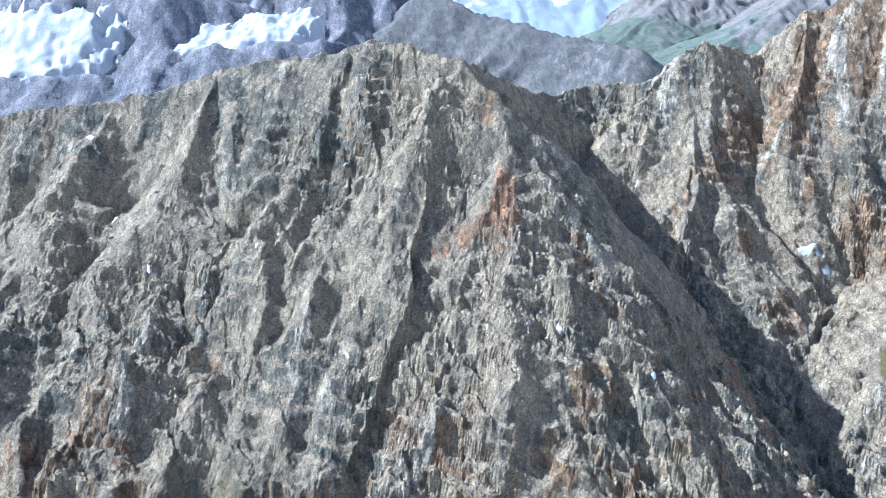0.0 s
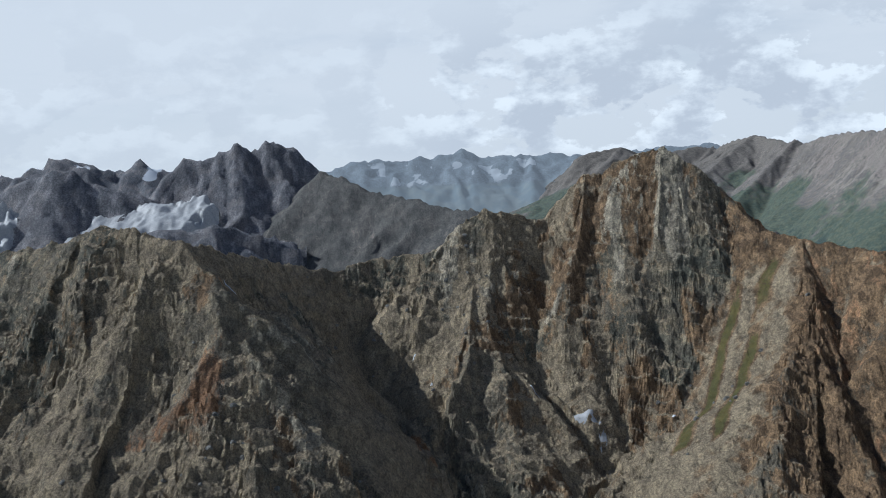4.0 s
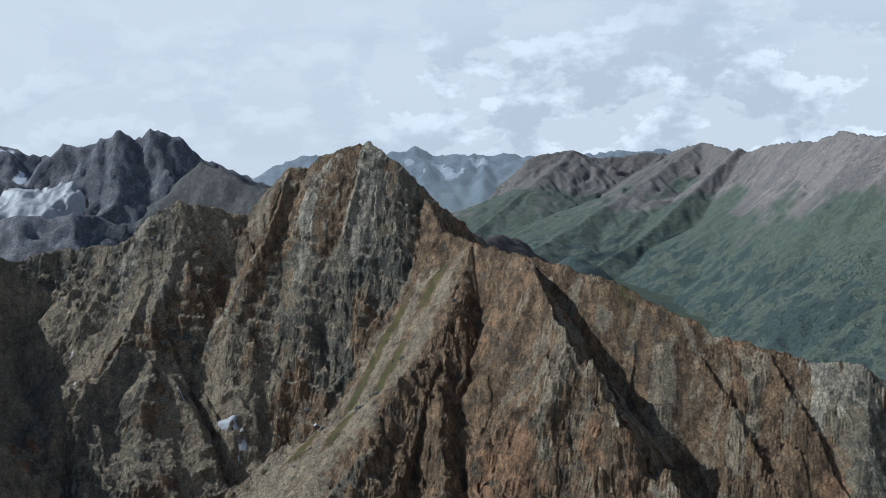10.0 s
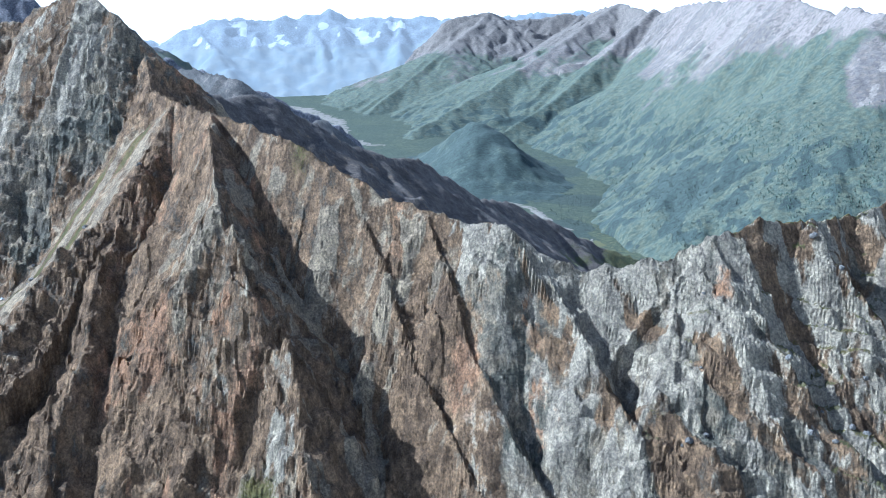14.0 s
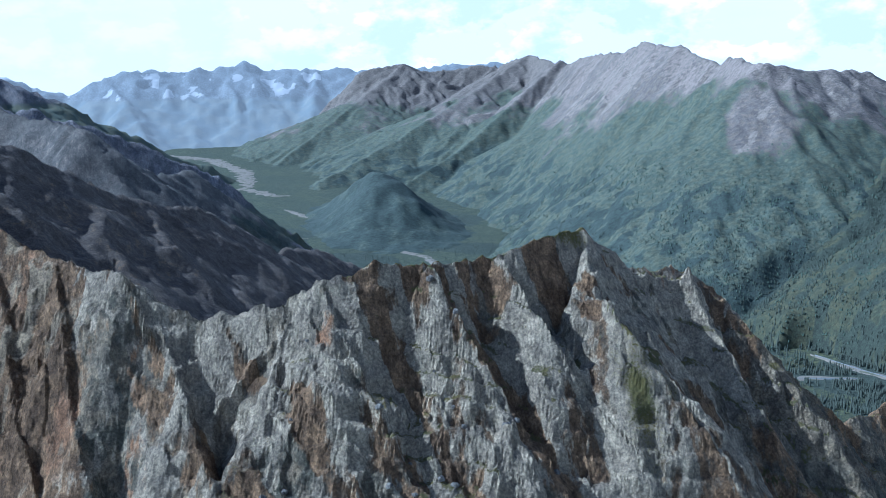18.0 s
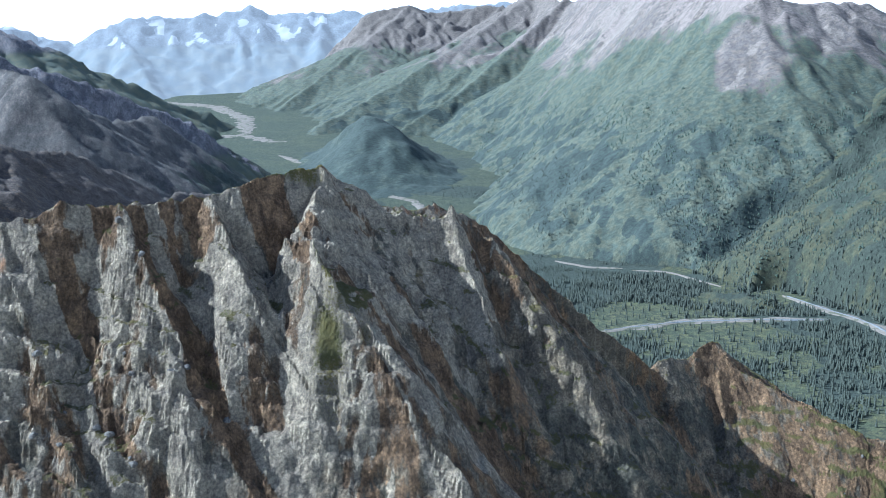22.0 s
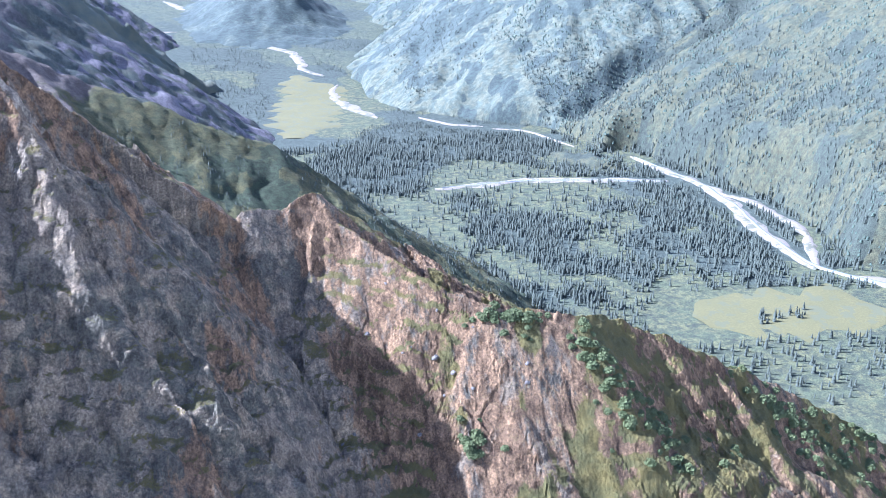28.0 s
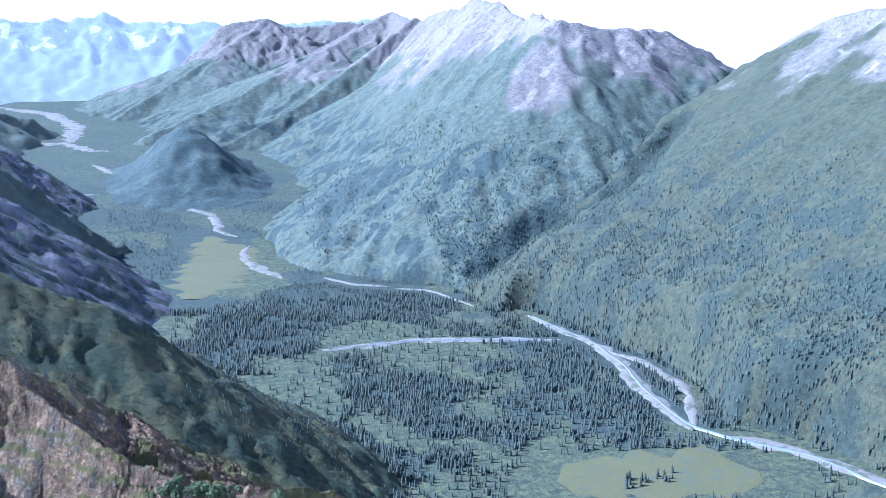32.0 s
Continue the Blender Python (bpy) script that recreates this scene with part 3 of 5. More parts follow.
# the farthest range, a backdrop with haze painted on as blue tint and glow
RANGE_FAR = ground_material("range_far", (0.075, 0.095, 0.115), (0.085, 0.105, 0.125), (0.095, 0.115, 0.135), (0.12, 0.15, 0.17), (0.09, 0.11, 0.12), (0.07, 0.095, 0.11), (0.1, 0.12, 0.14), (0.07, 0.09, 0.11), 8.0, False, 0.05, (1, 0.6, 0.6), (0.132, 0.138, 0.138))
VALLEY = ground_material("valley_floor", (0.054, 0.069, 0.048), (0.064, 0.078, 0.05), (0.05, 0.063, 0.046), (0.5, 0.5, 0.47), (0.2, 0.2, 0.12), (0.062, 0.076, 0.044), (0.3, 0.3, 0.25), (0.046, 0.06, 0.048), 2.0, True, 0.3, (1, 1, 1))


LAID = {}


def sheet(name, x0, x1, y0, y1, step, height, mat, zones=None, facets=False):
    nx, ny = int(round((x1 - x0) / step)) + 1, int(round((y1 - y0) / step)) + 1
    gx, gy = np.meshgrid(np.linspace(x0, x1, nx), np.linspace(y0, y1, ny))
    h = height(gx, gy)
    LAID[name] = (sampled(h, x0, y0, (x1 - x0) / (nx - 1)), x0, x1, y0, y1)
    me = bpy.data.meshes.new(name)
    i = np.arange(nx * ny).reshape(ny, nx)
    quads = np.stack([i[:-1, :-1], i[:-1, 1:], i[1:, 1:], i[1:, :-1]], -1).reshape(-1, 4)
    me.vertices.add(nx * ny)
    me.vertices.foreach_set("co", np.stack([gx, gy, h], -1).astype(np.float32).ravel())
    me.loops.add(quads.size)
    me.loops.foreach_set("vertex_index", quads.ravel().astype(np.int32))
    me.polygons.add(len(quads))
    me.polygons.foreach_set("loop_start", np.arange(0, quads.size, 4, dtype=np.int32))
    me.polygons.foreach_set("loop_total", np.full(len(quads), 4, dtype=np.int32))
    me.polygons.foreach_set("use_smooth", np.full(len(quads), not facets, dtype=bool))
    me.update()
    sy, sx = np.gradient(h, step)
    steep = np.sqrt(sx * sx + sy * sy)
    if zones:
        zone, cover = zones(gx, gy, h, steep)
        for attr, val in (("zone", zone), ("cover", cover)):
            a = me.color_attributes.new(attr, "FLOAT_COLOR", "POINT")
            a.data.foreach_set("color", np.stack([np.broadcast_to(v, h.shape) for v in (*val, np.ones_like(h))], -1).astype(np.float32).ravel())
    me.materials.append(mat)
    return new(name, me)


def blob(x, y, bx, by, rx, ry):
    return np.exp(-((x - bx) / rx) ** 2 - ((y - by) / ry) ** 2)


NEAR = [CREST_WEST, CREST_PEAK, CREST_BROWN, CREST_EAST, CREST_FALL, CREST_LOW] + SPURS


def crest_distance(x, y):
    d = np.full(x.shape, 1e9)
    for pts, *_ in (CREST_WEST, CREST_PEAK, CREST_BROWN, CREST_EAST, CREST_FALL, CREST_LOW):
        for (ax, ay, _a), (bx, by, _b) in zip(pts[:-1], pts[1:]):
            q = np.clip(((x - ax) * (bx - ax) + (y - ay) * (by - ay)) / ((bx - ax) ** 2 + (by - ay) ** 2), 0, 1)
            d = np.minimum(d, np.hypot(x - ax - q * (bx - ax), y - ay - q * (by - ay)))
    return d


def facets(x, y, seed):
    """Flat tilted faces in cells of about one unit, each at a height of its own, -0.5 to 0.5."""
    ix, iy = np.floor(x).astype(int), np.floor(y).astype(int)
    best, out = np.full(x.shape, 9.0), np.zeros(x.shape)
    for dx in (-1, 0, 1):
        for dy in (-1, 0, 1):
            cx, cy = ix + dx, iy + dy
            a, b = TAB[(cx + 91 * seed) & 255, cy & 255], TAB[cy & 255, (cx + 57 + 13 * seed) & 255]
            qx, qy = x - cx - a, y - cy - b
            d = qx * qx + qy * qy
            c, e = TAB[(cx + 33) & 255, (cy + 17 * seed) & 255], TAB[(cy + 77) & 255, (cx + 7 * seed) & 255]
            face = 0.8 * (c - 0.5) + 1.3 * (e - 0.5) * qx + 1.1 * (TAB[(cx + cy) & 255, (cy + 5 * seed) & 255] - 0.5) * qy
            out = np.where(d < best, face, out)
            best = np.minimum(best, d)
    return out


def blocks(x, y):
    """Broken rock in three sizes, drawn out down the slope."""
    wx, wy = x + 0.3 * (y - 300) + 4 * (fbm(x / 9, y / 9, 2) - 0.5), y + 4 * (fbm(x / 9 + 3, y / 9, 2) - 0.5)
    return 4.2 * facets(wx / 10, wy / 17, 1) + 2.2 * facets(wx / 4.6, wy / 7.5, 2) + 1.0 * facets(wx / 2.0, wy / 2.8, 3)


def ledges(x, y, h):
    """Steps of rock across the slope, broken and tilted."""
    size = 6.5
    k = h / size + 0.035 * x + 1.3 * fbm(x / 14, y / 14, 3)
    f = k - np.floor(k)
    return size * (smooth(0.25, 0.75, f) - f)


NEAR_X, NEAR_Y = slopes_of(lambda x, y: land(x, y, NEAR, 0.0), -432, 1132, -72, 652, 4.0)


def near_gullies(x, y):
    wx, wy = x + 9 * (fbm(x / 24, y / 24, 3) - 0.5), y + 9 * (fbm(x / 24 + 31, y / 24, 3) - 0.5)
    gx, gy = NEAR_X(wx, wy), NEAR_Y(wx, wy)
    return gullies(wx, wy, gx, gy, 27.0, 1), gullies(wx + 400, wy, gx, gy, 12.5, 4, 0.56, 0.85)


def strip(x, y, ax, ay, bx, by):
    """Distance from a line across the land, and the signed offset to its side."""
    vx, vy = bx - ax, by - ay
    n = math.hypot(vx, vy)
    q = np.clip(((x - ax) * vx + (y - ay) * vy) / (n * n), 0, 1)
    return np.hypot(x - ax - q * vx, y - ay - q * vy), ((x - ax) * vy - (y - ay) * vx) / n


def ramp_of(x, y):
    d, side = strip(x, y, 272, 455, 208, 376)
    return smooth(27, 13, d + 14 * (fbm(x / 14, y / 14, 3) - 0.5)), side


def gully_of(x, y):
    return smooth(22, 10, strip(x, y, 93, 505, 92, 380)[0] + 6 * (fbm(x / 12, y / 12, 2) - 0.5))


def near_height(x, y):
    d = crest_distance(x, y)
    grow = d / (d + 8.0)
    calm = 1.0 - 0.2 * smooth(690, 740, x) - 0.5 * blob(x, y, -120, 400, 28, 40) - 0.35 * blob(x, y, 80, 375, 22, 60)
    calm = calm * (1 - 0.88 * ramp_of(x, y)[0]) * (1 - 0.7 * gully_of(x, y))
    wide, fine = near_gullies(x, y)
    pale_side, low = smooth(420, 450, x) * smooth(620, 580, x), smooth(680, 720, x)
    sway = d / (d + 30) * (6 + 10 * smooth(160, 80, x))
    h = land(x + sway * (2 * fbm(x / 34 + 4, y / 34, 3) - 1), y + sway * (2 * fbm(x / 34, y / 34 + 8, 3) - 1), NEAR, 0.35)
    rough = smooth(0.36, 0.58, fbm(x / 45 + 6, y / 45, 3))
    h = h + grow * calm * ((2.6 - 1.4 * low) * wide + (0.5 + 1.2 * rough - 0.3 * low) * fine)
    h = h + grow * calm * (3.6 - 1.2 * low) * ridged((x + 0.25 * (y - 300)) / 30, y / 38, 5, 0.5)
    h = h + (0.3 + 0.7 * grow) * calm * ((0.3 + 0.7 * rough) * (1 - 0.35 * pale_side) * blocks(x, y) + (0.35 + 0.35 * rough) * ledges(x, y, h))
    h = h + (1 - grow) * (0.6 * cones(x / 3, y / 3, 5) + 1.3 * ridged(x / 11, y / 11, 3))
    return np.maximum(h, floor_height(x, y) - 30)


def zones_near(x, y, h, steep):
    """Where the rock is pale, rusty or brown and where grass and scree cover it."""
    n = fbm(x / 60, y / 60, 3)
    flat = smooth(1.05, 0.65, steep)
    slab = smooth(396, 424, x + 30 * (n - 0.5)) * smooth(640, 590, x) * (0.42 + 0.5 * smooth(470, 540, h))
    pale = slab + 0.9 * blob(x, y, 404, 343, 10, 12) + 0.95 * blob(x, y, 140, 510, 11, 34) + 0.85 * blob(x, y, 250, 518, 26, 30) + 0.8 * blob(x, y, 342, 301, 6, 10)
    pale = pale + 0.5 * blob(x, y, 60, 335, 60, 22) * (n > 0.5)
    pale = pale + 0.36 * smooth(0.5, 0.65, fbm(x / 22 + 7, y / 30, 4)) * smooth(260, 180, x)
    rust = 0.62 * blob(x, y, 14, 366, 18, 11) + 0.55 * blob(x, y, 34, 375, 8, 22) + 0.2 * blob(x, y, 300, 325, 28, 45) + 0.6 * blob(x, y, 468, 298, 4, 7)
    rust = rust + 0.42 * smooth(0.57, 0.66, fbm(x / 15 + 70, y / 30, 3)) * (x > 280) * smooth(440, 410, x) + 0.6 * blob(x, y, 395, 315, 8, 14) + 0.5 * blob(x, y, 105, 450, 14, 30) + 0.45 * blob(x, y, 590, 345, 16, 9)
    # the blob at (180, 455) browns the bowl, its shade partly painted in
    brown = (0.6 + 0.5 * smooth(0.4, 0.6, fbm(x / 12 + 33, y / 40, 3))) * smooth(235, 285, x - 0.35 * (y - 440)) * smooth(425, 385, x) + 0.12 * smooth(575, 600, x) + 0.4 * smooth(690, 730, x) + 0.6 * blob(x, y, 180, 455, 45, 45)
    brown = brown + 0.55 * blob(x, y, 30, 350, 40, 55) + 0.35 * blob(x, y, 225, 515, 60, 45) + 0.35 * smooth(0.48, 0.6, fbm(x / 35 + 9, y / 35, 3)) + 0.45 * smooth(525, 465, h) * smooth(180, 120, x)
    grass = 0.6 * blob(x, y, 555, 279, 10, 20) * (0.4 + 1.2 * fbm(x / 6, y / 9, 3)) + 0.7 * blob(x, y, 548, 332, 12, 5) + 0.5 * blob(x, y, 350, 395, 7, 14) + 0.85 * blob(x, y, 331, 296, 9, 10) + 0.12 * flat * smooth(690, 780, x)
    grass = grass + 0.45 * smooth(720, 760, x) * smooth(0.48, 0.62, fbm(x / 11, y / 16, 4)) + 0.55 * flat * smooth(400, 480, x) * (n > 0.5) + 0.4 * blob(x, y, -70, 300, 60, 35) + 0.27 * smooth(700, 780, x)
    scree = 0.9 * smooth(1.0, 0.75, steep) * smooth(300, 200, x) + 0.8 * blob(x, y, -120, 400, 30, 45) + 0.7 * blob(x, y, 90, 500, 28, 40)
    pale = pale * (1 - blob(x, y, 190, 455, 45, 35))
    wide, fine = near_gullies(x, y)
    f = 0.45 * wide + 0.55 * fine - 0.1
    gut = smooth(-0.15, -0.5, f) * smooth(260, 190, x)
    scree = scree + (0.25 + 0.5 * smooth(0.45, 0.6, fbm(x / 30 + 3, y / 30, 2))) * gut
    scree = scree + 0.5 * smooth(-0.2, -0.55, f) * smooth(280, 310, x) * smooth(420, 390, x)
    # ribs paler, gullies browner: rock tones with gully shade partly painted in
    pale = pale + 0.5 * f * (pale > 0.2)
    gully = smooth(0.0, -0.4, f)
    lean = x + 0.58 * (y - 300) + 10 * (fbm(x / 16, y / 16, 2) - 0.5)
    strips = 0.65 * smooth(0.54, 0.66, fbm(lean / 11, y / 55, 4)) * smooth(396, 430, x) * smooth(640, 590, x)
    brown = brown + 0.9 * strips + 0.15 * gully * smooth(396, 430, x)
    pale = pale - 0.85 * strips - 0.2 * gully * (pale > 0.2)
    rib = 0.6 * wide + 0.3 * fine
    patch = smooth(0.42, 0.58, fbm(x / 13 + 21, y / 24, 4))
    scree = scree + 0.75 * smooth(-0.05, 0.3, rib) * patch * smooth(285, 310, x) * smooth(440, 400, x)
    brown = brown + 0.12 * smooth(0.0, -0.3, rib) * smooth(396, 430, x) * smooth(600, 570, x)
    pale = pale + 0.35 * smooth(0.55, 0.66, fbm(x / 16 + 50, y / 30, 4)) * smooth(290, 320, x) * smooth(440, 400, x)
    ramp_zone, side = ramp_of(x, y)
    side = side + 16 * (fbm(x / 26 + 5, y / 26, 4) - 0.5)
    ledge = np.maximum.reduce([smooth(4.5, 1.0, np.abs(side - o)) for o in (-3, 11)]) * smooth(0.40, 0.52, fbm(x / 30 + 40, y / 30, 2)) * ramp_zone
    grass = grass * (1 - ramp_zone) + 0.62 * ledge + 0.35 * strips * smooth(0.55, 0.62, n)
    pale = pale * (1 - 0.9 * ramp_zone)
    tan = ramp_zone * (1 - ledge)
    scree, brown, rust = scree * (1 - ramp_zone) + 0.6 * tan, brown * (1 - ramp_zone) + 0.75 * ramp_zone, rust * (1 - ramp_zone) + 0.2 * tan
    gut = gully_of(x, y)
    scree, brown = scree + 0.8 * gut, brown * (1 - gut)
    rust = rust + 0.5 * smooth(20, 8, strip(x, y, 104, 425, 128, 330)[0])
    scree = scree + 0.8 * blob(x, y, 5, 345, 34, 34) * smooth(0.38, 0.55, fbm(x / 9, y / 12, 3)) + 0.55 * smooth(0.5, 0.62, fbm(x / 28 + 8, y / 36, 4)) * smooth(240, 200, x)
    scree = scree + 0.75 * blob(x, y, 24, 345, 36, 42) * smooth(0.34, 0.5, fbm(x / 14 + 2, y / 20, 3)) + 0.22 * smooth(690, 730, x) * smooth(0.36, 0.52, fbm(x / 16, y / 20 + 4, 3))
    scree = scree * (1 - 0.8 * np.clip(blob(x, y, 14, 366, 18, 11) + blob(x, y, 34, 375, 8, 22), 0, 1))
    return (pale, rust, grass), (scree, 0 * h, brown)


west = sheet("mountain_west", -270, 300, 275, 575, 0.7, near_height, ROCK_NEAR, zones_near, True)
tagged(west, "grey rocky mountain massif with a pyramid peak and scree", "mountain", kind="structure")
east = sheet("mountain_east", 300, 1010, 165, 405, 0.7, near_height, ROCK_NEAR, zones_near, True)
tagged(east, "brown and pale grey rocky ridge with steep ribs", "mountain", kind="structure")
middle = sheet("mountain_middle", 299.6, 424.2, 404.3, 590.5, 0.7, near_height, ROCK_NEAR, zones_near, True)
tagged(middle, "brown rocky crest below the pyramid peak", "mountain", kind="structure")
for k, (x0, x1, y0, y1) in enumerate(((-420, 1120, -60, 170), (-420, 305, 165, 280), (420, 520, 400, 620), (296, 424, 586, 640), (1005, 1120, 160, 430), (-420, -265, 270, 620), (-270, 300, 570, 640))):
    tagged(sheet(f"mountain_foot_{k + 1}", x0, x1, y0, y1, 7.0, lambda x, y: near_height(x, y) - 1.5, ROCK_NEAR, zones_near), "rocky lower slopes of the ridge", "mountain", kind="structure")


RIVERS = [([(940, 1148), (1045, 1158), (1156, 1140), (1243, 1110)], 13), ([(1245, 1231), (1259, 1153), (1276, 1090), (1272, 992), (1256, 916), (1252, 796)], 14),
          ([(1276, 1060), (1305, 1000), (1306, 902), (1276, 841)], 10), ([(1270, 780), (1317, 730), (1350, 645), (1380, 580)], 14), ([(1004, 1535), (1047, 1475), (1150, 1410), (1186, 1300)], 7),
          ([(725, 2300), (852, 2052), (855, 1915), (889, 1866)], 13), ([(905, 1800), (887, 1715), (938, 1550)], 13)]
GORGE = [([(1680, 1600), (1645, 1567), (1524, 1459), (1453, 1414), (1342, 1451), (1243, 1417)], 0)]
MEADOWS = [([(1080, 715), (1130, 725), (1190, 715), (1255, 690)], 50), ([(790, 1450), (825, 1600), (850, 1760), (835, 1880)], 52)]


def distance_to(x, y, lines):
    d = np.full(np.shape(x), 1e9)
    for pts, w in lines:
        for (ax, ay), (bx, by) in zip(pts[:-1], pts[1:]):
            q = np.clip(((x - ax) * (bx - ax) + (y - ay) * (by - ay)) / ((bx - ax) ** 2 + (by - ay) ** 2), 0, 1)
            d = np.minimum(d, np.hypot(x - ax - q * (bx - ax), y - ay - q * (by - ay)) - w)
    return d


def banks(x, y):
    """How far the river has cut into the feet of the slopes."""
    return 70 * smooth(48, 4, distance_to(x, y, RIVERS)) + 60 * smooth(30, 0, distance_to(x, y, MEADOWS))


def height_of(ridges, bounds, rough=4.0, cut=False, cell=60.0, swing=8.0, grain=20.0, edge=0.7):
    """The height of a far mountain, worn into gullies of that width and depth."""
    slope_x, slope_y = slopes_of(lambda x, y: land(x, y, ridges, 0.0), *bounds, cell / 4)

    def height(x, y):
        near = np.full(x.shape, 1e9)
        for pts, *_ in ridges:
            for (ax, ay, _a), (bx, by, _b) in zip(pts[:-1], pts[1:]):
                q = np.clip(((x - ax) * (bx - ax) + (y - ay) * (by - ay)) / ((bx - ax) ** 2 + (by - ay) ** 2), 0, 1)
                near = np.minimum(near, np.hypot(x - ax - q * (bx - ax), y - ay - q * (by - ay)))
        wx, wy = x + 1.1 * cell * (fbm(x / cell, y / cell, 4) - 0.5), y + 1.1 * cell * (fbm(x / cell + 31, y / cell, 4) - 0.5)
        worn = gullies(wx, wy, slope_x(wx, wy), slope_y(wx, wy), cell, 5, 0.52, edge)
        base = land(x, y, ridges, rough, grain)
        h = base + swing * (1 + 0.9 * smooth(480, 620, base)) * (0.25 + near / (near + 0.5 * cell)) * worn
        return h - banks(x, y) - 26 * smooth(46, 4, distance_to(x, y, GORGE) + 14 * (fbm(x / 40, y / 40, 3) - 0.5)) if cut else h
    return height


behind_height = height_of(BEHIND, (240, 1070, 410, 1130), 1.2, False, 42.0, 3.6, 13.0)
left_height = height_of(VALLEY_LEFT, (-220, 1020, 780, 2920), 2.5, False, 70.0, 6.0)
far_height = height_of(VALLEY_RIGHT, (350, 2420, 880, 4780), 2.0, True, 130.0, 9.0, 45.0, 0.5)
right_height = height_of(RIGHT_MOUNTAIN, (1030, 2320, 430, 2020), 1.5, True, 110.0, 6.0, 30.0, 0.4)


def zones_back(x, y, h, steep):
    n = fbm(x / 22, y / 22, 4)
    g = 0.95 * smooth(480, 400, h + 90 * (n - 0.5)) + 0.6 * smooth(560, 640, x) * smooth(480, 440, h)
    return (0 * h, 0.35 * smooth(0.45, 0.6, fbm(x / 40, y / 40, 3)), g), (0 * h, 0 * h, 0.75 * smooth(0.42, 0.58, fbm(x / 13 + 7, y / 13, 4)) * smooth(440, 380, h))


def zones_dark(x, y, h, steep):
    ice = smooth(0.75, 0.5, steep) * smooth(520, 560, h)
    return (0 * h, 0.4 * fbm(x / 90, y / 90, 3), smooth(470, 380, h)), (0.3 + 0 * h, 0 * ice, 0.4 + 0 * h)


def zones_valley(x, y, h, steep):
    n = fbm(x / 160, y / 160, 4)
    top = 560 + 320 * (n - 0.5) + 90 * (fbm(x / 40, y / 90, 3) - 0.5)
    g = smooth(top + 85, top - 85, h)
    streaks = smooth(0.42, 0.58, fbm(y / 22 + 0.02 * x, x / 160, 4))
    pale = 0.95 * blob(x, y, 1460, 2600, 120, 190) * (0.3 + 0.7 * streaks) + 0.22 * smooth(560, 640, h) * streaks + 0.3 * smooth(0.56, 0.7, fbm(x / 50, y / 90, 3)) * smooth(400, 540, h)
    pale = pale + 0.9 * smooth(22, 6, strip(x, y, 1290, 2262, 1195, 2228)[0]) * smooth(0.42, 0.55, fbm(x / 14, y / 14, 2)) + 0.9 * smooth(22, 6, strip(x, y, 1600, 960, 1470, 850)[0] + 8 * (fbm(x / 14, y / 14, 3) - 0.5))
    pale = pale + 0.7 * blob(x, y, 1740, 1290, 90, 60) + 0.6 * blob(x, y, 1180, 3050, 60, 120) * streaks
    line = np.abs(pnoise(y / 70 + 1.2 * fbm(x / 120, y / 120, 2), x / 420 + 3))
    pale = pale + 0.75 * smooth(0.05, 0.01, line) * smooth(0.46, 0.56, fbm(x / 130 + 9, y / 130, 2)) * smooth(300, 380, h)
    wood = smooth(0.50, 0.60, fbm(x / 30 + 3, y / 24, 5)) * smooth(500, 380, h)
    gorge = distance_to(x, y, GORGE)
    wood = np.maximum(wood, smooth(45, 20, gorge))
    # paler scree, less green and wood with distance: haze painted into the colour
    far_haze = smooth(2900, 3900, y)
    g = g * (1 - 0.35 * far_haze)
    rust = 0.5 * smooth(545, 640, h) * smooth(0.40, 0.58, fbm(x / 110 + 8, y / 110, 3)) + 0.5 * blob(x, y, 1420, 1890, 70, 110) * smooth(500, 560, h) + 0.35 * smooth(0.55, 0.66, fbm(x / 70 + 51, y / 70, 4))
    rust = rust + 0.55 * smooth(30, 10, strip(x, y, 1600, 960, 1470, 850)[0]) + 0.45 * blob(x, y, 1660, 1260, 60, 40)
    wood = np.maximum(wood, 1.2 * blob(x, y, 1600, 1240, 45, 14))
    return (pale, rust, g), (0.35 * smooth(520, 620, h) + 0.3 * far_haze, 0 * h, np.maximum(wood, blob(x, y, 1077, 1800, 55, 110)) * (1 - far_haze))


def zones_snow(x, y, h, steep):
    s = 0.8 * smooth(0.60, 0.72, fbm(x / 60 + 4, y / 90, 4)) * smooth(560, 640, h) * smooth(735, 700, h)
    return (0 * h, 0 * h, smooth(640, 560, h)), (0 * h, s, 0 * h)


def zones_plain(x, y, h, steep):
    n = fbm(x / 110, y / 110, 4)
    # wood tone fades with distance, haze put into the far floor's colour
    return (0 * h, 0 * h, 0.5 * smooth(2300, 1800, y)), (0 * h, 0 * h, smooth(0.42, 0.55, n) * smooth(700, 850, y) * (1 - 0.7 * smooth(2000, 2800, y)))


def zones_hill(x, y, h, steep):
    return (0 * h, 0 * h, 1 + 0 * h), (0 * h, 0 * h, 0.35 + 0.6 * fbm(x / 40, y / 40, 3))


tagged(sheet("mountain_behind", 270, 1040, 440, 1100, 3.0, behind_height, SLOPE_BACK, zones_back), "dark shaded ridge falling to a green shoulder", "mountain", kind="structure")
tagged(sheet("mountain_dark", -700, 720, 1000, 2000, 6.0, height_of(DARK_MOUNTAIN, (-720, 740, 980, 2020), 2.5, False, 85.0, 13.0), ROCK_FAR, zones_dark), "dark purple-brown jagged mountain", "mountain", kind="structure")
